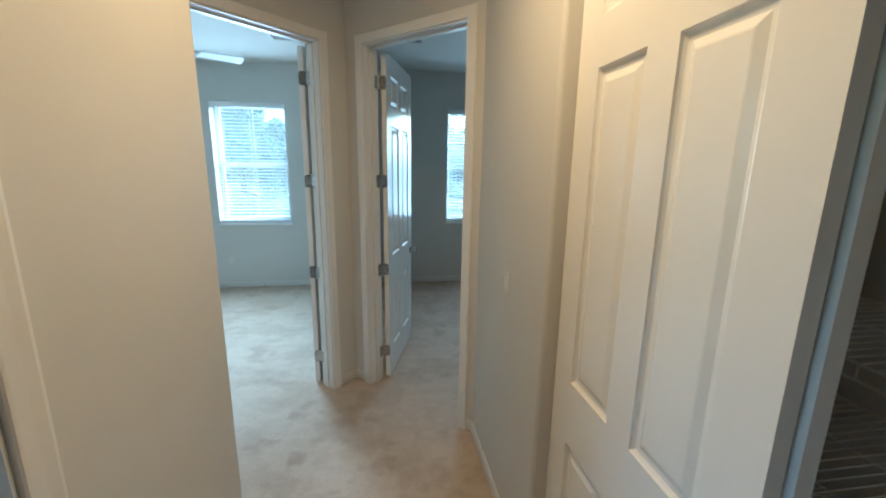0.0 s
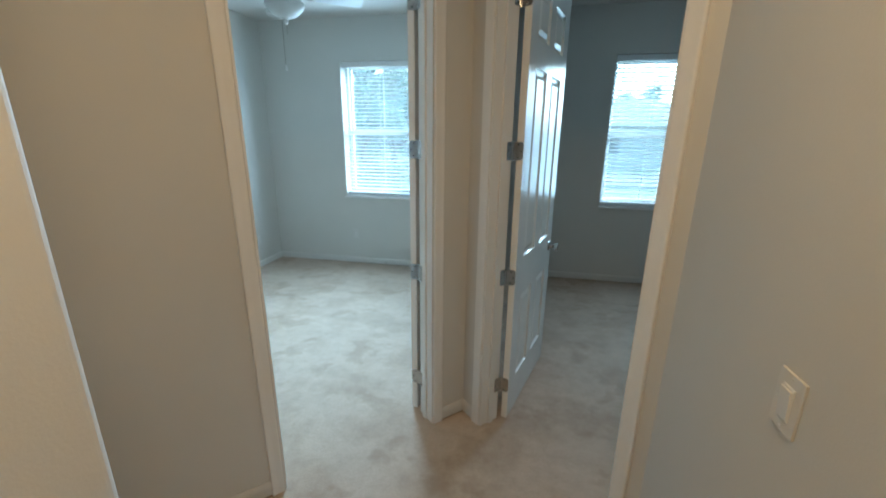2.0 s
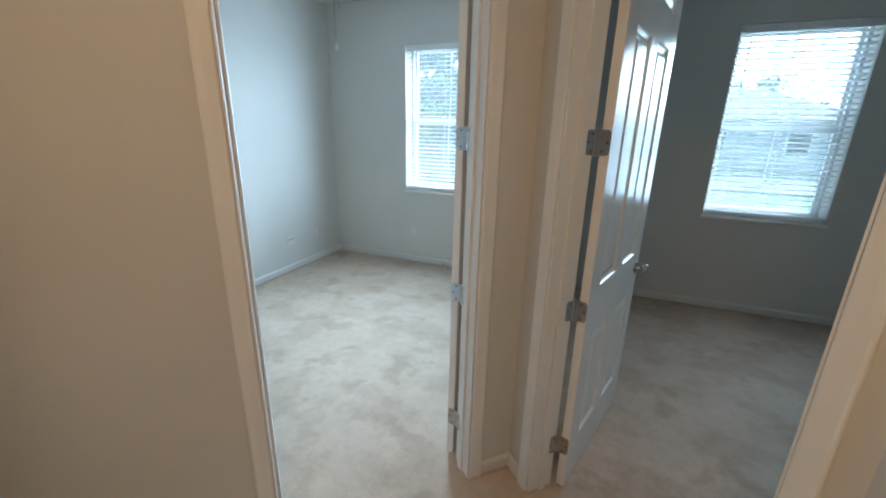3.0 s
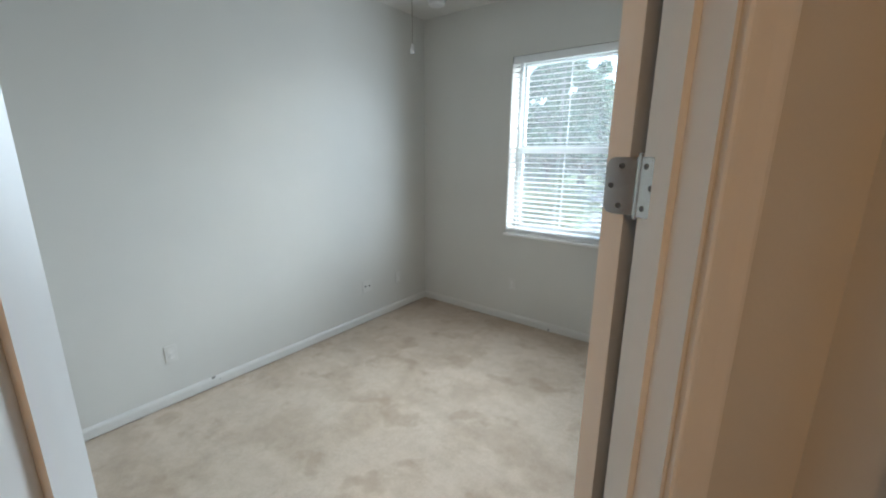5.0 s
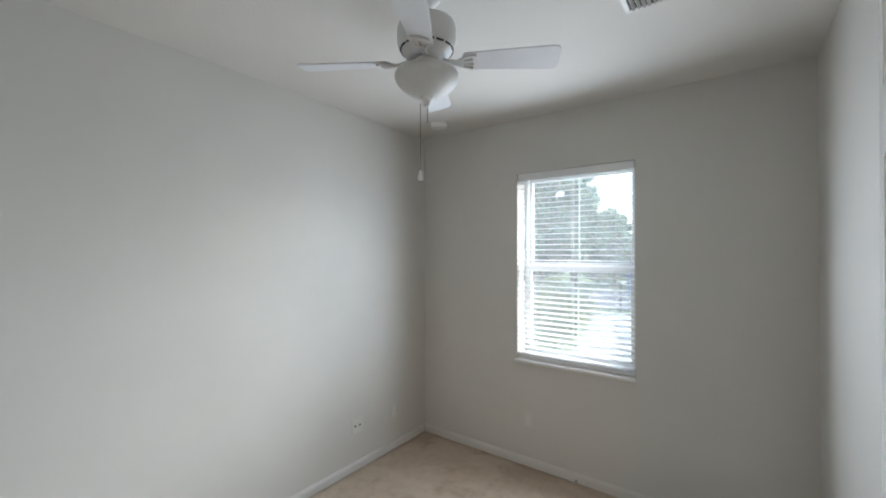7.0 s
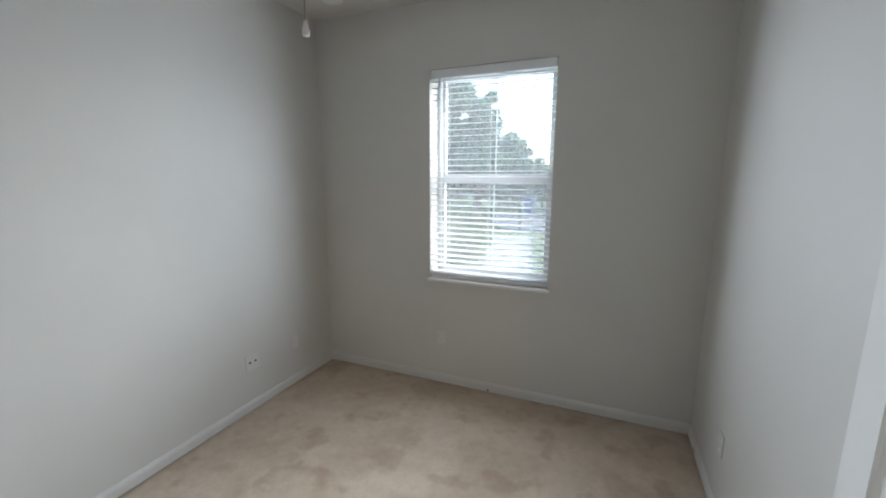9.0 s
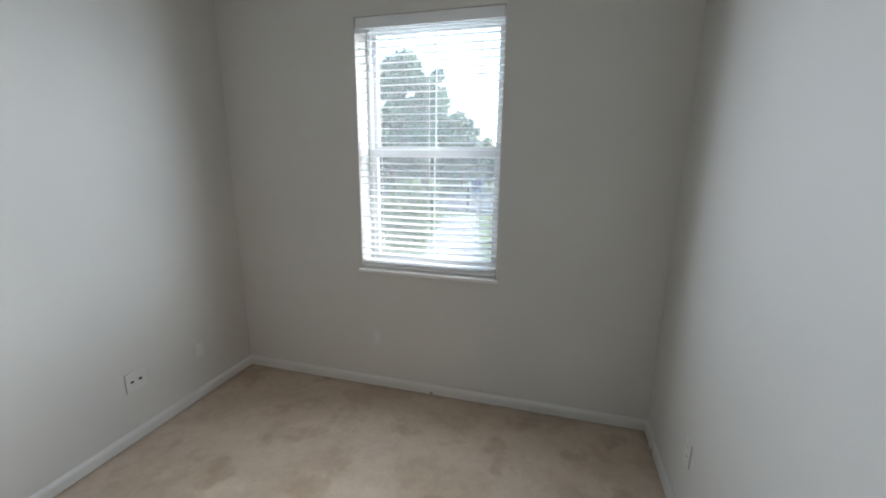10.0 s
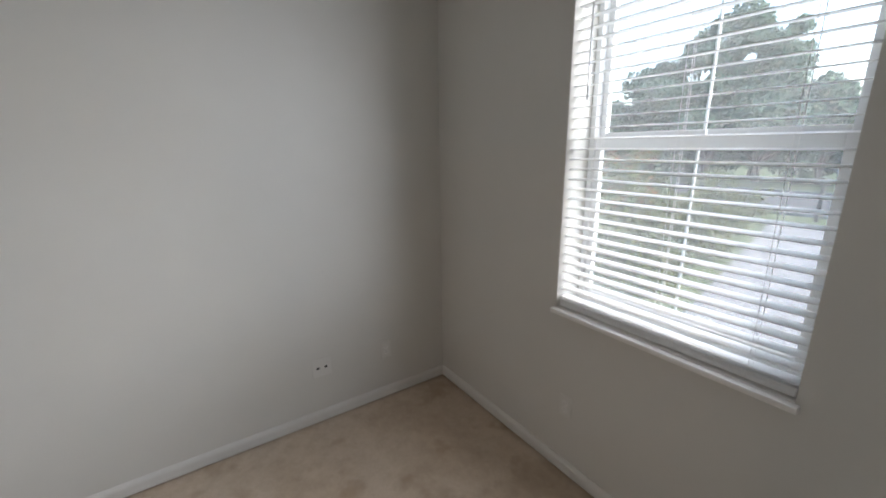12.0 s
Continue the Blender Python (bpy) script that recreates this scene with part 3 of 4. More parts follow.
# ---- windows and blinds ----
def window(name, x0, x1):
    """A single-hung vinyl window at the back of its drywall recess, with a sill board."""
    w, h = x1 - x0, WIN_Z1 - WIN_Z0
    top = holder(name, Matrix.Translation((x0, Y_WIN, WIN_Z0)), "white vinyl single-hung window with a painted sill", "window", kind="structure")
    mid = 0.775

    def frame_bars(nm, u0, u1, z0, z1, y0, y1, bar, low=None, high=None):
        bm = bmesh.new()
        box(bm, u0, u0 + bar, y0, y1, z0, z1, 0.003)
        box(bm, u1 - bar, u1, y0, y1, z0, z1, 0.003)
        box(bm, u0 + bar, u1 - bar, y0, y1, z1 - (high or bar), z1, 0.003)
        box(bm, u0 + bar, u1 - bar, y0, y1, z0, z0 + (low or bar), 0.003)
        return part(nm, bm, M_VINYL, top)

    frame_bars("window_frame", 0.002, w - 0.002, 0.002, h - 0.002, 0.155, 0.225, 0.026)
    up = frame_bars("upper_sash", 0.028, w - 0.028, mid + 0.002, h - 0.028, 0.192, 0.218, 0.028, 0.036)
    lo = frame_bars("lower_sash", 0.028, w - 0.028, 0.028, mid + 0.020, 0.163, 0.190, 0.030, 0.042, 0.050)
    for sash, z0, z1, y in ((up, mid + 0.034, h - 0.052, 0.205), (lo, 0.065, mid - 0.026, 0.176)):
        bm = bmesh.new()
        box(bm, 0.052, w - 0.052, y, y + 0.004, z0, z1)
        part("pane", bm, M_GLASS, sash).visible_shadow = False
        bm = bmesh.new()
        box(bm, w / 2 - 0.005, w / 2 + 0.005, y + 0.0045, y + 0.0105, z0 + 0.003, z1 - 0.003, 0.002)
        part("muntin", bm, M_VINYL, sash)
    bm = bmesh.new()
    box(bm, 0.028, w - 0.028, 0.2215, 0.2230, 0.030, mid + 0.010)
    part("insect_screen", bm, M_SCREEN, top, "fine grey insect screen").visible_shadow = False
    bm = bmesh.new()
    box(bm, w / 2 - 0.03, w / 2 + 0.03, 0.154, 0.167, mid + 0.018, mid + 0.034, 0.003)
    part("sash_lock", bm, M_VINYL, lo)
    bm = bmesh.new()
    box(bm, -0.014, w + 0.014, -0.030, -0.0005, -0.022, 0.0, 0.004)
    box(bm, 0.001, w - 0.001, -0.004, 0.155, -0.001, 0.004)
    part("window_sill", bm, M_TRIM, top)
    return top


def blind(x0, x1, tilt, label):
    w = x1 - x0 - 0.012
    zb, zt = 0.012, WIN_Z1 - WIN_Z0
    top = holder("window_blind", Matrix.Translation((x0 + 0.006, Y_WIN + 0.042, WIN_Z0)), label, "window blind", "window blinds")
    bm = bmesh.new()
    box(bm, 0, w, -0.036, -0.024, zt - 0.062, zt - 0.002, 0.003)
    part("valance", bm, M_SLAT, top)
    bm = bmesh.new()
    box(bm, 0.002, w - 0.002, -0.022, 0.030, zt - 0.048, zt - 0.004, 0.002)
    part("head_rail", bm, M_SLAT, top)
    bm = bmesh.new()
    rows = [[bm.verts.new((u, -0.025 + 0.05 * k / 6, 0.0018 * math.sin(math.pi * k / 6) + s)) for k in range(7)] for u in (0, w) for s in (0, 0.003)]
    a0, a1, b0, b1 = rows
    for k in range(6):
        bm.faces.new((a0[k], a0[k + 1], b0[k + 1], b0[k]))
        bm.faces.new((a1[k], b1[k], b1[k + 1], a1[k + 1]))
        bm.faces.new((a0[k], a1[k], a1[k + 1], a0[k + 1]))
        bm.faces.new((b0[k], b0[k + 1], b1[k + 1], b1[k]))
    bm.faces.new((a0[0], b0[0], b1[0], a1[0]))
    bm.faces.new((a0[6], a1[6], b1[6], b0[6]))
    slat = mesh_of("slat", bm, M_SLAT)
    rng = random.Random(int(x0 * 100))
    pitch, z = 0.0432, 0.052
    while z < zt - 0.07:
        shared("slat", slat, top, pose(0, 0, z, tilt + rng.uniform(-1.2, 1.2), rng.uniform(-0.08, 0.08), 0))
        z += pitch
    for i in range(3):
        shared("slat", slat, top, pose(0, 0, 0.026 + 0.0052 * i, 0.6 * i, 0, 0))
    bm = bmesh.new()
    box(bm, 0, w, -0.026, 0.026, 0.008, 0.025, 0.004)
    part("bottom_rail", bm, M_SLAT, top)
    for u in (0.13, w / 2, w - 0.13):
        bm = bmesh.new()
        for y in (-0.0265, 0.0265):
            rod(bm, (u, y, 0.02), (u, y, zt - 0.05), 0.0009, 6)
        rod(bm, (u + 0.006, 0.0, 0.02), (u + 0.006, 0.0, zt - 0.05), 0.0008, 5)
        part("ladder_cord", bm, M_CORD, top)
    bm = bmesh.new()
    rod(bm, (0.075, -0.034, zt - 0.07), (0.078, -0.034, zt - 0.62), 0.004, 8)
    part("tilt_wand", bm, M_VINYL, top)
    return top


window("window_1", *WIN_A)
window("window_2", *WIN_B)
blind(*WIN_A, 5.0, "white two-inch horizontal blind, lowered with open slats")
blind(*WIN_B, -13.0, "white two-inch horizontal blind, lowered with slightly tilted slats")


# ---- ceiling fan ----
FAN = Vector((-1.612, 4.028, 0))
fan = holder("ceiling_fan", Matrix.Translation(FAN), "white four-blade ceiling fan with a frosted bowl light", "ceiling fan")
bm = bmesh.new()
lathe(bm, [(0.0, CEIL), (0.066, CEIL), (0.066, CEIL - 0.014), (0.060, CEIL - 0.035), (0.040, CEIL - 0.055), (0.020, CEIL - 0.066), (0, CEIL - 0.066)], 32)
part("canopy", bm, M_FAN, fan, "", True)
bm = bmesh.new()
rod(bm, (0, 0, CEIL - 0.066), (0, 0, 2.775), 0.013, 16)
part("down_rod", bm, M_FAN, fan, "", True)
bm = bmesh.new()
lathe(bm, [(0, 2.785), (0.040, 2.785), (0.095, 2.780), (0.121, 2.765), (0.128, 2.742), (0.128, 2.690), (0.121, 2.664), (0.104, 2.644), (0.099, 2.638), (0.090, 2.622), (0.062, 2.610), (0, 2.608)], 40)
motor = part("motor_housing", bm, M_FAN, fan, "", True)
for i in range(16):
    a = 2 * math.pi * i / 16
    bm = bmesh.new()
    box(bm, -0.017, 0.017, -0.0035, 0.003, -0.004, 0.004, 0.001)
    part("vent_slot", bm, M_BLACK, motor, "dark vent slot", False, Matrix.Rotation(a, 4, "Z") @ Matrix.Translation((0.1115, 0, 2.654)) @ pose(0, 0, 0, 0, 52, 0) @ pose(0, 0, 0, 0, 0, 90))
bm = bmesh.new()
lathe(bm, [(0, 2.610), (0.055, 2.610), (0.060, 2.600), (0.060, 2.570), (0.072, 2.562), (0.126, 2.560), (0.131, 2.553), (0.126, 2.547), (0, 2.547)], 40)
part("light_fitter", bm, M_FAN, fan, "", True)
bm = bmesh.new()
lathe(bm, [(0.126, 2.552), (0.137, 2.547), (0.138, 2.534), (0.130, 2.514), (0.110, 2.490), (0.082, 2.468), (0.055, 2.454), (0.030, 2.448), (0.0, 2.447)], 40)
part("glass_bowl", bm, M_FROST, fan, "frosted white glass bowl shade", True)
bm = bmesh.new()
lathe(bm, [(0, 2.452), (0.030, 2.450), (0.030, 2.443), (0.018, 2.438), (0.014, 2.428), (0.017, 2.420), (0.010, 2.409), (0, 2.406)], 24)
part("finial", bm, M_FAN, fan, "", True)


def blade_mesh():
    bm = bmesh.new()
    outline = [(0.165, -0.048), (0.30, -0.056), (0.45, -0.064), (0.530, -0.068), (0.552, -0.062), (0.562, -0.045), (0.562, 0.045), (0.552, 0.062), (0.530, 0.068), (0.45, 0.064), (0.30, 0.056), (0.165, 0.048), (0.155, 0.030), (0.155, -0.030)]
    lo = [bm.verts.new((x, y, 0)) for x, y in outline]
    hi = [bm.verts.new((x, y, 0.006)) for x, y in outline]
    bm.faces.new(lo[::-1])
    bm.faces.new(hi)
    for i in range(len(lo)):
        j = (i + 1) % len(lo)
        bm.faces.new((lo[i], lo[j], hi[j], hi[i]))
    return mesh_of("blade", bm, M_BLADE)


def iron_mesh():
    """The cast bracket: one arm that widens into a pierced plate under the blade."""
    bm = bmesh.new()
    outline = [(0.072, -0.011), (0.128, -0.010), (0.146, -0.022), (0.172, -0.037), (0.200, -0.045), (0.214, -0.040), (0.219, 0.0), (0.214, 0.040), (0.200, 0.045), (0.172, 0.037), (0.146, 0.022), (0.128, 0.010), (0.072, 0.011)]
    holes = [[(0.156, -0.020), (0.196, -0.034), (0.200, -0.018), (0.162, -0.010)], [(0.160, -0.004), (0.202, -0.009), (0.202, 0.009), (0.160, 0.004)], [(0.162, 0.010), (0.200, 0.018), (0.196, 0.034), (0.156, 0.020)]]
    lift = lambda x: -0.011 + 0.016 * max(0.0, (0.140 - x) / 0.07)
    rims = []
    for ring in [outline] + holes:
        vs = [bm.verts.new((x, y, lift(x))) for x, y in ring]
        rims += [bm.edges.new((vs[i], vs[(i + 1) % len(vs)])) for i in range(len(vs))]
    faces = [f for f in bmesh.ops.triangle_fill(bm, edges=rims, use_beauty=True)["geom"] if isinstance(f, bmesh.types.BMFace)]
    grown = bmesh.ops.extrude_face_region(bm, geom=faces)["geom"]
    bmesh.ops.translate(bm, verts=[v for v in grown if isinstance(v, bmesh.types.BMVert)], vec=(0, 0, 0.010))
    return mesh_of("blade_iron", bm, M_FAN)


BLADE, IRON = blade_mesh(), iron_mesh()
for i in range(4):
    m = Matrix.Translation((0, 0, 2.600)) @ Matrix.Rotation(radians(31 + 90 * i), 4, "Z") @ pose(0, 0, 0, -14, 0, 0)
    shared("blade", BLADE, fan, m)
    tagged(shared("blade_iron", IRON, fan, m), "white cast blade bracket")
for (dx, dy), z1, tip in (((-0.022, -0.016), 2.092, True), ((0.004, 0.0), 2.345, False)):
    bm = bmesh.new()
    rod(bm, (dx, dy, 2.425), (dx, dy, z1 + (0.03 if tip else 0.0)), 0.0021, 6)
    chain = part("pull_chain", bm, M_BRASS, fan, "thin metal pull chain")
    bm = bmesh.new()
    if tip:
        lathe(bm, [(0, z1 + 0.046), (0.005, z1 + 0.042), (0.0115, z1 + 0.014), (0.010, z1 + 0.002), (0, z1)], 14, (dx, dy, 0))
        part("chain_pull", bm, M_PLATE, chain, "white chain pull", True)
    else:
        lathe(bm, [(0, z1 + 0.004), (0.0035, z1), (0, z1 - 0.004)], 10, (dx, dy, 0))
        part("chain_pull", bm, M_BRASS, chain, "", True)


# ---- smoke alarm, vents, plates ----
smoke = holder("smoke_alarm", Matrix.Translation((-2.605, 5.43, CEIL)), "round white smoke alarm on the ceiling", "smoke alarm")
bm = bmesh.new()
lathe(bm, [(0, 0), (0.082, 0), (0.082, -0.014), (0.075, -0.017), (0, -0.017)], 36)
part("mount_plate", bm, M_PLATE, smoke, "", True)
bm = bmesh.new()
lathe(bm, [(0.068, -0.017), (0.072, -0.036), (0.064, -0.050), (0.034, -0.055), (0, -0.055)], 36)
part("cover", bm, M_PLATE, smoke, "", True)


def ceiling_vent(x, y, label):
    v = holder("ceiling_vent", Matrix.Translation((x, y, CEIL)), label, "air vent", "ceiling vents")
    w, d = 0.30, 0.20
    # black sheet under the closed ceiling gives the duct's shade by its colour
    bm = bmesh.new()
    box(bm, -w / 2 + 0.02, w / 2 - 0.02, -d / 2 + 0.02, d / 2 - 0.02, -0.004, -0.002)
    part("backing", bm, M_BLACK, v, "black sheet painted for the duct's shade")
    bm = bmesh.new()
    for a in ((-w / 2, w / 2, -d / 2, -d / 2 + 0.022), (-w / 2, w / 2, d / 2 - 0.022, d / 2), (-w / 2, -w / 2 + 0.022, -d / 2 + 0.022, d / 2 - 0.022), (w / 2 - 0.022, w / 2, -d / 2 + 0.022, d / 2 - 0.022)):
        box(bm, *a, -0.010, -0.001, 0.002)
    part("frame", bm, M_PLATE, v)
    bm = bmesh.new()
    box(bm, -0.001, 0.001, -d / 2 + 0.02, d / 2 - 0.02, -0.009, 0.009)
    slat = mesh_of("slat", bm, M_PLATE)
    for i in range(11):
        shared("slat", slat, v, pose(-0.11 + 0.022 * i, 0, -0.012, 0, 35, 0))
    return v


ceiling_vent(-0.80, 4.60, "white louvred ceiling air vent in the bedroom")
ceiling_vent(0.395, 4.45, "white louvred ceiling air vent in the second bedroom")


def wall_plate(name, m, label, category, kind_of):
    """A cover plate about its centre, facing -y."""
    p = holder(name, m, label, category)
    w, h = (0.115, 0.115) if kind_of == "jacks" else (0.070, 0.115)
    bm = bmesh.new()
    box(bm, -w / 2, w / 2, -0.0055, 0, -h / 2, h / 2, 0.002)
    part("cover_plate", bm, M_PLATE_PAINTED, p)
    if kind_of == "outlet":
        for z in (-0.0195, 0.0195):
            bm = bmesh.new()
            lathe(bm, [(0, 0), (0.0165, 0), (0.0165, 0.0015), (0, 0.0015)], 20)
            socket = part("socket", bm, M_PLATE, p, "", False, Matrix.Translation((0, -0.0055, z)) @ Matrix.Rotation(radians(90), 4, "X"))
            for x, l in ((-0.0063, 0.0045), (0.0063, 0.0035)):
                bm = bmesh.new()
                box(bm, x - 0.001, x + 0.001, -l, l, 0.0012, 0.0022)
                part("slot", bm, M_BLACK, socket, "dark slot")
    elif kind_of == "jacks":
        for x in (-0.024, 0.024):
            bm = bmesh.new()
            box(bm, x - 0.009, x + 0.009, -0.0065, -0.003, -0.007, 0.007, 0.001)
            part("jack", bm, M_BLACK, p, "dark jack port")
    else:
        bm = bmesh.new()
        box(bm, -0.0165, 0.0165, -0.0075, -0.004, -0.033, 0.033, 0.001)
        part("paddle_frame", bm, M_PLATE, p)
        bm = bmesh.new()
        box(bm, -0.015, 0.015, -0.0105, -0.006, -0.030, 0.030, 0.002)
        part("rocker", bm, M_PLATE, p, "", False, pose(0, 0, 0, 4, 0, 0))
    for z in ((-0.048, 0.048) if kind_of != "outlet" else (0.0,)):
        bm = bmesh.new()
        rod(bm, (0, -0.005, z), (0, -0.0064, z), 0.003, 10)
        part("screw", bm, M_PLATE, p)
    return p


LEFT_FACE, RIGHT_FACE = Matrix.Rotation(radians(90), 4, "Z"), Matrix.Rotation(radians(-90), 4, "Z")
wall_plate("jack_plate", Matrix.Translation((X_LEFT, 4.905, 0.365)) @ LEFT_FACE, "white two-gang wall plate with two dark jacks", "wall plate", "jacks")
wall_plate("wall_outlet", Matrix.Translation((X_LEFT, 3.226, 0.352)) @ LEFT_FACE, "white duplex outlet beside the window room's corner", "outlet", "outlet")
wall_plate("wall_outlet", Matrix.Translation((X_LEFT, 5.331, 0.352)) @ LEFT_FACE, "white duplex outlet low on the side wall", "outlet", "outlet")
wall_plate("wall_outlet", Matrix.Translation((-1.938, Y_WIN, 0.385)), "white duplex outlet under the window", "outlet", "outlet")
wall_plate("wall_outlet", Matrix.Translation((X_PARTY, 5.13, 0.375)) @ RIGHT_FACE, "white duplex outlet low on the wall between the bedrooms", "outlet", "outlet")
wall_plate("light_switch", Matrix.Translation((HALL_R, 1.81, 1.182)) @ RIGHT_FACE, "white rocker light switch on the hall wall", "light switch", "switch")


# ---- hall lamp fixture ----
fixture = holder("ceiling_light", Matrix.Translation((0.15, 1.18, CEIL)), "round flush-mount hall ceiling light, switched on", "ceiling light")
bm = bmesh.new()
lathe(bm, [(0, 0), (0.16, 0), (0.16, -0.03), (0.14, -0.04), (0, -0.04)], 32)
part("canopy", bm, M_STEEL, fixture, "satin nickel lamp pan", True)


# ---- closet ----
def wire_shelf(z):
    s = holder("wire_shelf", Matrix.Translation((0.98, -0.39, z)), "white coated wire shelf in the dark linen closet", "wire shelf", "closet shelves")
    bm = bmesh.new()
    for i in range(82):
        y = 0.02 + i * 0.0255
        rod(bm, (0, y, 0), (0.465, y, 0), 0.0017, 5)
    tagged(part("deck_wires", bm, M_WIRE, s), kind="stuff")
    for x, dz in ((0, 0), (0, -0.032), (0.24, -0.004), (0.46, -0.003)):
        bm = bmesh.new()
        rod(bm, (x, 0.0, dz), (x, 2.13, dz), 0.0028, 6)
        part("rail_wire", bm, M_WIRE, s)
    bm = bmesh.new()
    for i in range(41):
        y = 0.02 + i * 0.051
        rod(bm, (0, y, 0), (0, y, -0.032), 0.0017, 5)
    tagged(part("lip_wires", bm, M_WIRE, s), kind="stuff")


for z in (0.45, 0.75, 1.05, 1.35):
    wire_shelf(z)


# ---- outside ----
G = -0.6
bm = bmesh.new()
bmesh.ops.create_grid(bm, x_segments=8, y_segments=8, size=600)
thing("ground", bm, M_GRASS, "mown green front lawn", "lawn", Matrix.Translation((0, 0, G)), kind="structure")
bm = bmesh.new()
box(bm, -120, 120, 20.2, 27.0, G - 0.05, G + 0.012)
thing("road", bm, M_ROAD, "grey asphalt residential street", "road", kind="structure")
for y in (20.0, 27.0):
    bm = bmesh.new()
    box(bm, -120, 120, y, y + 0.2, G - 0.05, G + 0.10, 0.02)
    thing("kerb", bm, M_CONCRETE, "pale concrete kerb along the street", "kerb", kind="structure")
path = holder("front_path", Matrix.Translation((-1.86, 6.7, G)) @ Matrix.Rotation(radians(11.5), 4, "Z"), "pale concrete front path with joints", "path", kind="structure")
bm = bmesh.new()
box(bm, -0.66, 0.66, 0.006, 1.494, -0.05, 0.03, 0.008)
flag = mesh_of("slab", bm, M_CONCRETE)
for i in range(8):
    shared("slab", flag, path, Matrix.Translation((0.0, 1.5 * i, 0)))


def leaf_cloud(rng, centres, count, size):
    verts, faces = [], []
    for _ in range(count):
        c, r = rng.choice(centres)
        d = Vector((rng.gauss(0, 1), rng.gauss(0, 1), rng.gauss(0, 0.8))).normalized() * r * rng.random() ** 0.4
        p = c + d
        u = Vector((rng.gauss(0, 1), rng.gauss(0, 1), rng.gauss(0, 1))).normalized()
        v = u.orthogonal().normalized()
        s = size * rng.uniform(0.6, 1.4)
        i = len(verts)
        verts += [p - u * s, p - v * s * 0.5, p + u * s, p + v * s * 0.5]
        faces.append((i, i + 1, i + 2, i + 3))
    return verts, faces


def tree(x, y, height, spread, seed, leaves, size, mat, label, low=0.25, name="tree", category="tree"):
    rng = random.Random(seed)
    t = holder(name, Matrix.Translation((x, y, G)), label, category, "trees along the street")
    bm = bmesh.new()
    r0 = height * 0.028
    fork = Vector((rng.uniform(-0.2, 0.2), rng.uniform(-0.2, 0.2), height * low))
    rod(bm, (0, 0, -0.1), fork, r0, 10, r0 * 0.75)
    centres = []
    for i in range(9):
        a = 2 * math.pi * i / 9 + rng.uniform(-0.3, 0.3)
        reach = spread * rng.uniform(0.45, 1.0)
        tip = Vector((math.cos(a) * reach, math.sin(a) * reach, height * rng.uniform(low + 0.1, 0.92 - 0.35 * reach / spread)))
        bend = fork.lerp(tip, 0.5) + Vector((0, 0, height * 0.06))
        rod(bm, fork, bend, r0 * 0.45, 6, r0 * 0.28)
        rod(bm, bend, tip, r0 * 0.28, 6, r0 * 0.08)
        for k in range(5):
            c = bend.lerp(tip, rng.uniform(0.2, 1.1)) + Vector((rng.gauss(0, 1), rng.gauss(0, 1), rng.gauss(0, 0.7))) * spread * 0.16
            centres.append((c, spread * rng.uniform(0.12, 0.28)))
    for k in range(12):
        centres.append((Vector((rng.gauss(0, 0.3) * spread, rng.gauss(0, 0.3) * spread, height * rng.uniform(0.6, 0.95))), spread * rng.uniform(0.12, 0.25)))
    part("trunk", bm, M_BARK, t, "", True)
    verts, faces = leaf_cloud(rng, centres, leaves, size)
    me = bpy.data.meshes.new("crown")
    me.from_pydata(verts, [], faces)
    me.materials.append(mat)
    crown = new("crown", me)
    crown.parent = t
    tagged(crown, kind="stuff")
    return t


OAK = "large leafy oak tree across the street"
tree(-12.2, 31.0, 9.2, 3.7, 3, 34000, 0.15, M_LEAF, OAK, 0.12)
tree(-16.2, 32.0, 8.2, 4.0, 5, 26000, 0.15, M_LEAF, OAK, 0.12)
tree(-9.8, 31.5, 7.8, 2.9, 8, 22000, 0.14, M_LEAF, "mid-sized leafy tree across the street", 0.12)
tree(-10.9, 34.0, 8.6, 2.8, 15, 14000, 0.16, M_LEAF, OAK, 0.15)
tree(-7.2, 32.0, 5.4, 2.2, 7, 12000, 0.14, M_LEAF, "smaller leafy tree across the street", 0.15)
tree(-5.4, 33.0, 3.9, 1.7, 12, 7000, 0.13, M_LEAF, "small leafy tree across the street", 0.15)
tree(-22.5, 34.0, 6.6, 4.2, 9, 14000, 0.16, M_LEAF, OAK, 0.12)
tree(9.0, 40.0, 6.5, 4.0, 11, 9000, 0.17, M_LEAF, "leafy tree across the street", 0.15)
tree(20.0, 46.0, 8.0, 5.0, 13, 8000, 0.2, M_LEAF_FAR, "leafy tree across the street", 0.15)
tree(-6.3, 13.4, 2.3, 0.95, 21, 5200, 0.045, M_BUSH, "tall green shrub on the lawn", 0.15, "shrub", "shrub")
tree(-6.35, 13.3, 2.35, 0.85, 22, 900, 0.04, M_BLOOM, "rust-coloured flowering shrub on the lawn", 0.3, "shrub", "shrub")

# planting bed along the path
rng = random.Random(77)
for k in range(22):
    y = 9.6 + 0.42 * k + rng.uniform(-0.2, 0.2)
    x = -2.4 - 0.2 * (y - 9.3) - 1.15 - (0.0, 0.95, 2.0, 3.2)[k % 4] - rng.uniform(0, 0.4)
    if y > 16.5 and k % 4 > 1:
        continue
    h = rng.uniform(0.75, 1.15) + 0.22 * (k % 4)
    tree(x, y, h, h * 0.58, 60 + k, 3000, 0.042, M_BUSH, "low green garden shrub in the bed beside the path", 0.1, "shrub", "shrub")


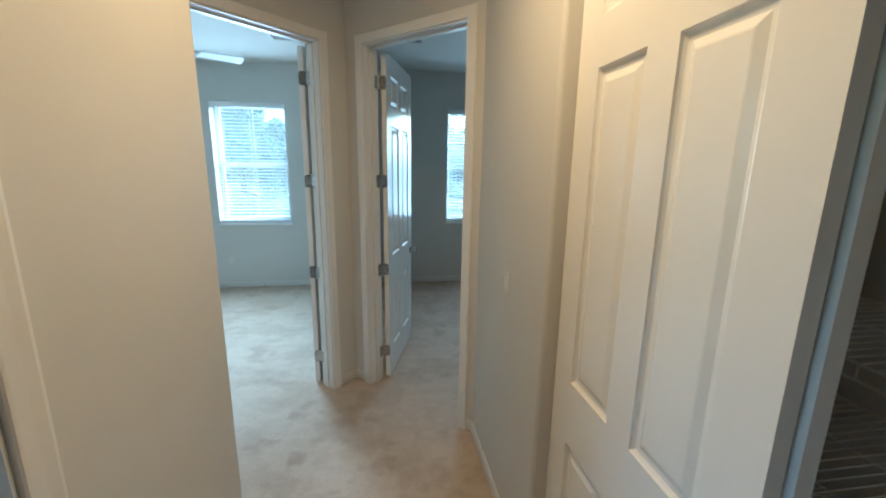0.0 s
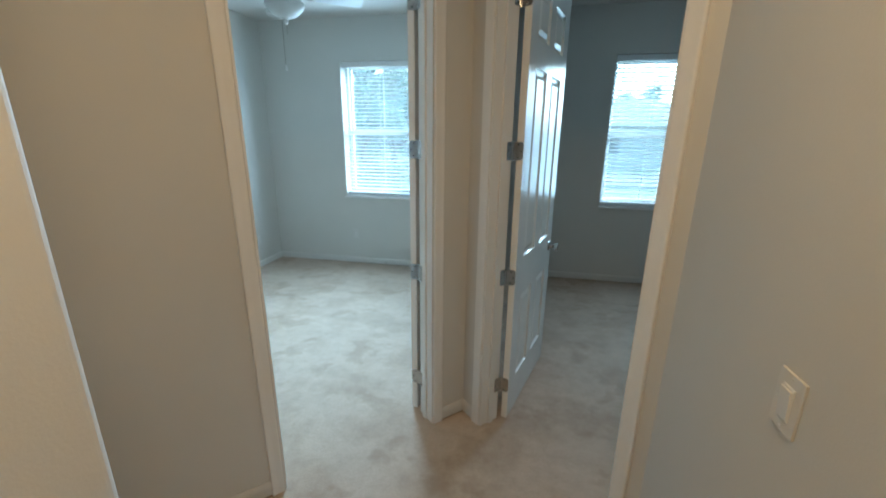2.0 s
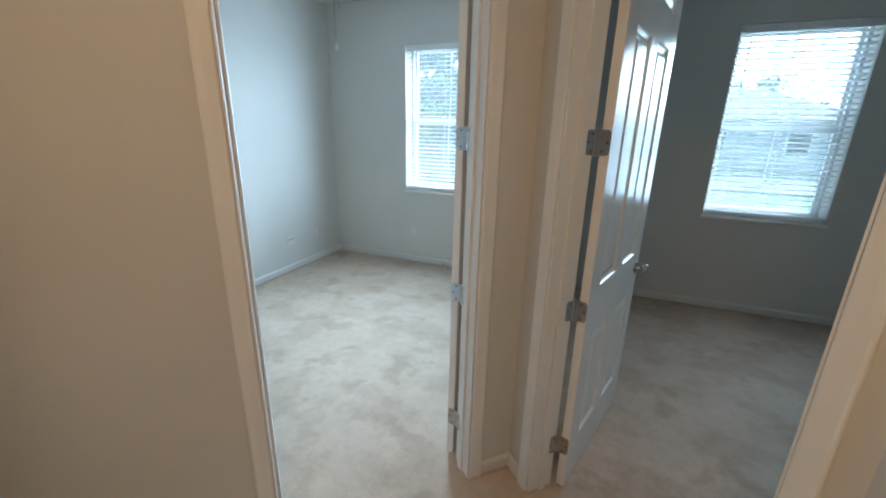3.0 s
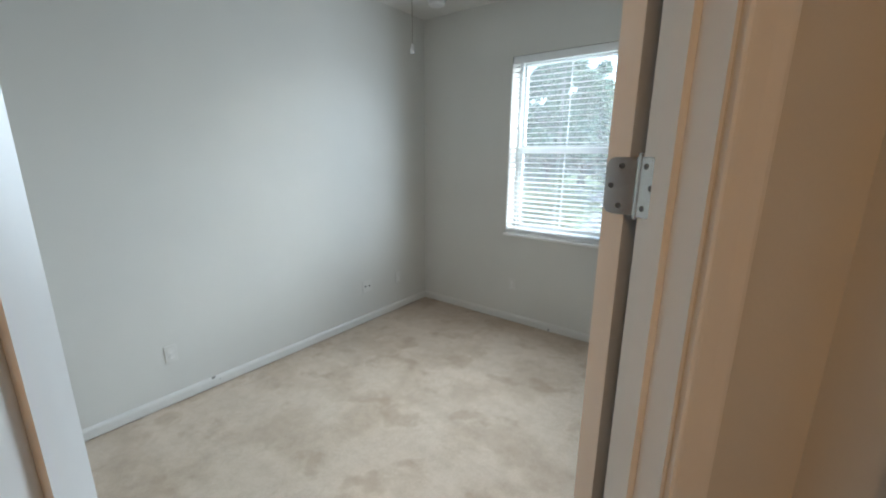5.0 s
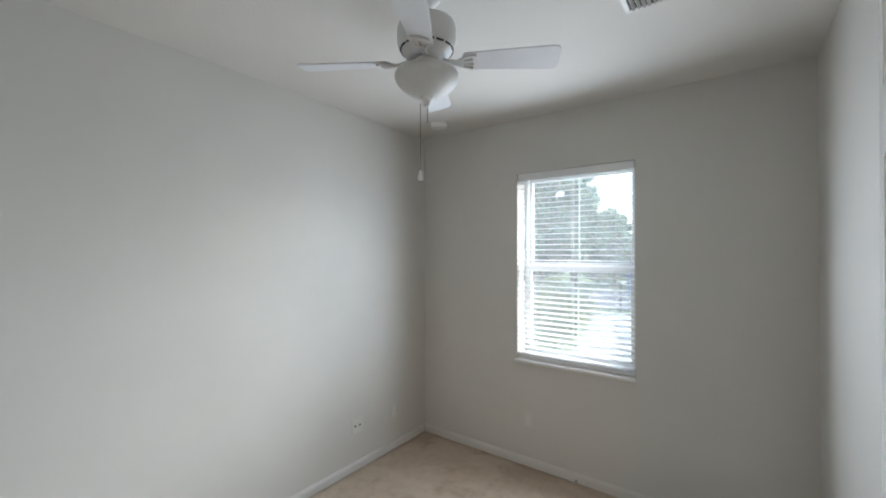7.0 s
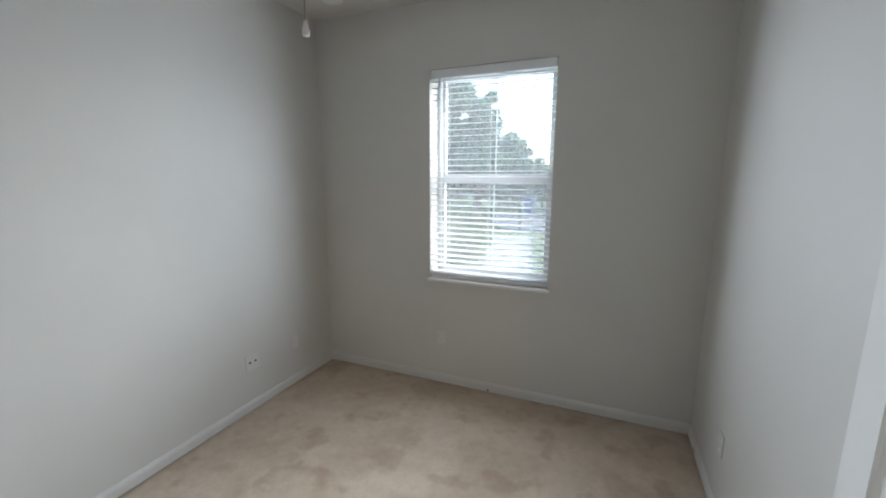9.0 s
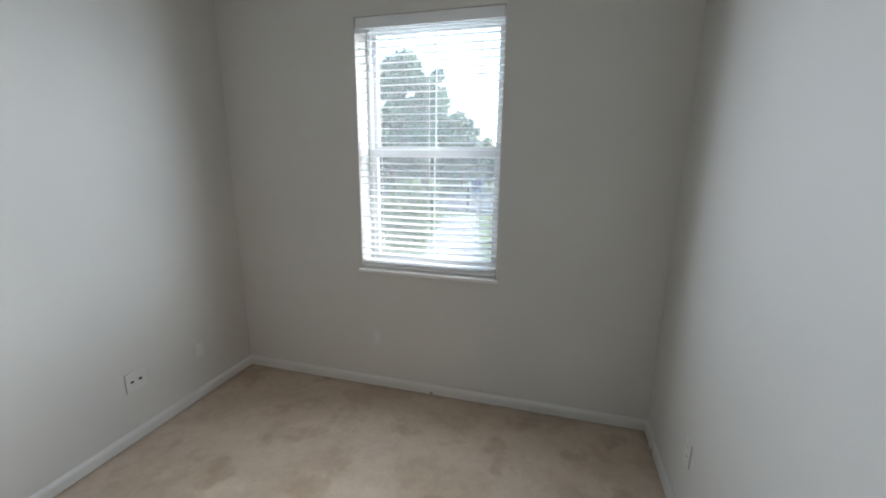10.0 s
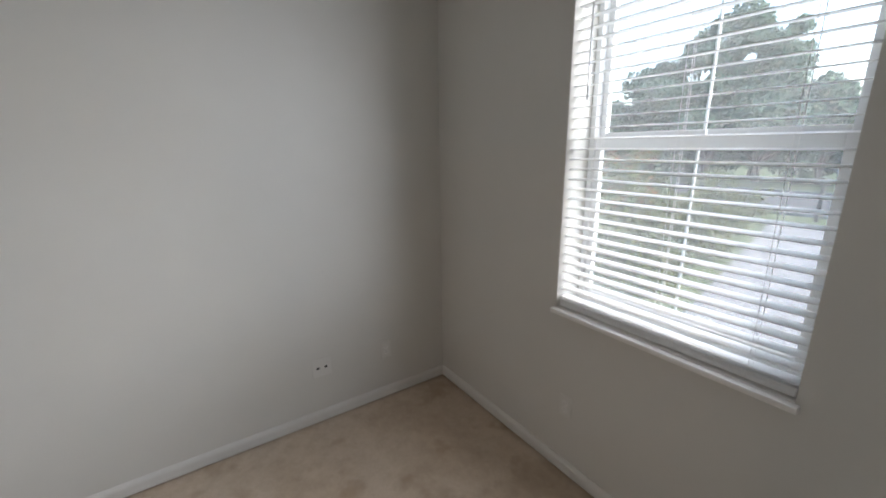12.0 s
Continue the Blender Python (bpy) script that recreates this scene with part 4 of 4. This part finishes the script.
def far_woods():
    rng = random.Random(31)
    centres = []
    for i in range(150):
        x = -110 + i * 1.5
        centres.append((Vector((x, 62 + rng.uniform(-3, 3), G + rng.uniform(0.5, 2.2))), rng.uniform(1.0, 2.0)))
    verts, faces = leaf_cloud(rng, centres, 26000, 0.45)
    me = bpy.data.meshes.new("far_woods")
    me.from_pydata(verts, [], faces)
    me.materials.append(M_LEAF_FAR)
    tagged(new("far_woods", me), "distant band of dark green trees", "trees", kind="stuff")


far_woods()


def hedge():
    rng = random.Random(41)
    centres = [(Vector((-32 + i * 0.55, 33.5 + rng.uniform(-0.8, 0.8), G + rng.uniform(0.3, 1.5))), rng.uniform(0.5, 0.95)) for i in range(52)]
    verts, faces = leaf_cloud(rng, centres, 14000, 0.13)
    me = bpy.data.meshes.new("hedge")
    me.from_pydata(verts, [], faces)
    me.materials.append(M_LEAF)
    tagged(new("hedge", me), "overgrown green hedge across the street", "hedge", kind="stuff")


hedge()


def house(x, y, w, d, label):
    h = holder("house", Matrix.Translation((x, y, G)), label, "house", "houses across the street")
    bm = bmesh.new()
    box(bm, -w / 2, w / 2, 0, d, -0.1, 2.9)
    walls = part("wall", bm, M_STUCCO, h)
    bm = bmesh.new()
    o = 0.5
    base = [bm.verts.new(p) for p in ((-w / 2 - o, -o, 2.85), (w / 2 + o, -o, 2.85), (w / 2 + o, d + o, 2.85), (-w / 2 - o, d + o, 2.85))]
    lift = [bm.verts.new((v.co.x, v.co.y, 3.0)) for v in base]
    r0, r1 = bm.verts.new((-w / 2 + d / 2, d / 2, 5.0)), bm.verts.new((w / 2 - d / 2, d / 2, 5.0))
    bm.faces.new(base)
    for i in range(4):
        bm.faces.new((base[i], base[(i + 1) % 4], lift[(i + 1) % 4], lift[i]))
    bm.faces.new((lift[0], lift[1], r1, r0))
    bm.faces.new((lift[2], lift[3], r0, r1))
    bm.faces.new((lift[1], lift[2], r1))
    bm.faces.new((lift[3], lift[0], r0))
    part("roof", bm, M_SHINGLE, h)
    for u in (-w * 0.3, 0.0, w * 0.3):
        bm = bmesh.new()
        box(bm, u - 0.6, u + 0.6, -0.05, 0.0, 0.9, 2.3, 0.02)
        f = part("window", bm, M_VINYL, walls)
        bm = bmesh.new()
        box(bm, u - 0.53, u + 0.53, -0.07, -0.045, 0.97, 2.23)
        part("pane", bm, M_DARKGLASS, h)
    return h


house(6.0, 31.5, 14, 8, "beige stucco single-storey house across the street")

box_post = holder("mailbox", Matrix.Translation((-4.15, 19.3, G)), "dark mailbox on a post beside the path", "mailbox")
bm = bmesh.new()
box(bm, -0.045, 0.045, -0.045, 0.045, -0.05, 1.05, 0.006)
part("post", bm, M_BLACK, box_post)
bm = bmesh.new()
prof = [(-0.085, 0), (0.085, 0), (0.085, 0.11)] + [(0.085 * math.cos(a * math.pi / 8), 0.11 + 0.085 * math.sin(a * math.pi / 8)) for a in range(1, 8)] + [(-0.085, 0.11)]
sweep(bm, [[Vector((x, y, 1.05 + z)) for x, z in prof] for y in (-0.25, 0.25)])
part("box", bm, M_BLACK, box_post)


wheeled_bin = holder("recycling_bin", Matrix.Translation((-5.3, 27.6, G)), "blue wheeled recycling bin standing by the kerb", "recycling bin")
bm = bmesh.new()
sweep(bm, [[Vector((x * k, y * k, z)) for x, y in ((-0.30, -0.35), (0.30, -0.35), (0.30, 0.35), (-0.30, 0.35))] for k, z in ((0.82, 0.06), (1.0, 0.98))])
part("body", bm, M_BIN, wheeled_bin)
bm = bmesh.new()
sweep(bm, [[Vector((x * k, y * k, z)) for x, y in ((-0.31, -0.38), (0.31, -0.38), (0.31, 0.37), (-0.31, 0.37))] for k, z in ((1.0, 0.98), (1.0, 1.02), (0.85, 1.07))])
part("lid", bm, M_BIN, wheeled_bin)
for x in (-0.27, 0.27):
    bm = bmesh.new()
    rod(bm, (x - 0.025, 0.30, 0.12), (x + 0.025, 0.30, 0.12), 0.12, 18)
    part("wheel", bm, M_RUBBER, wheeled_bin)
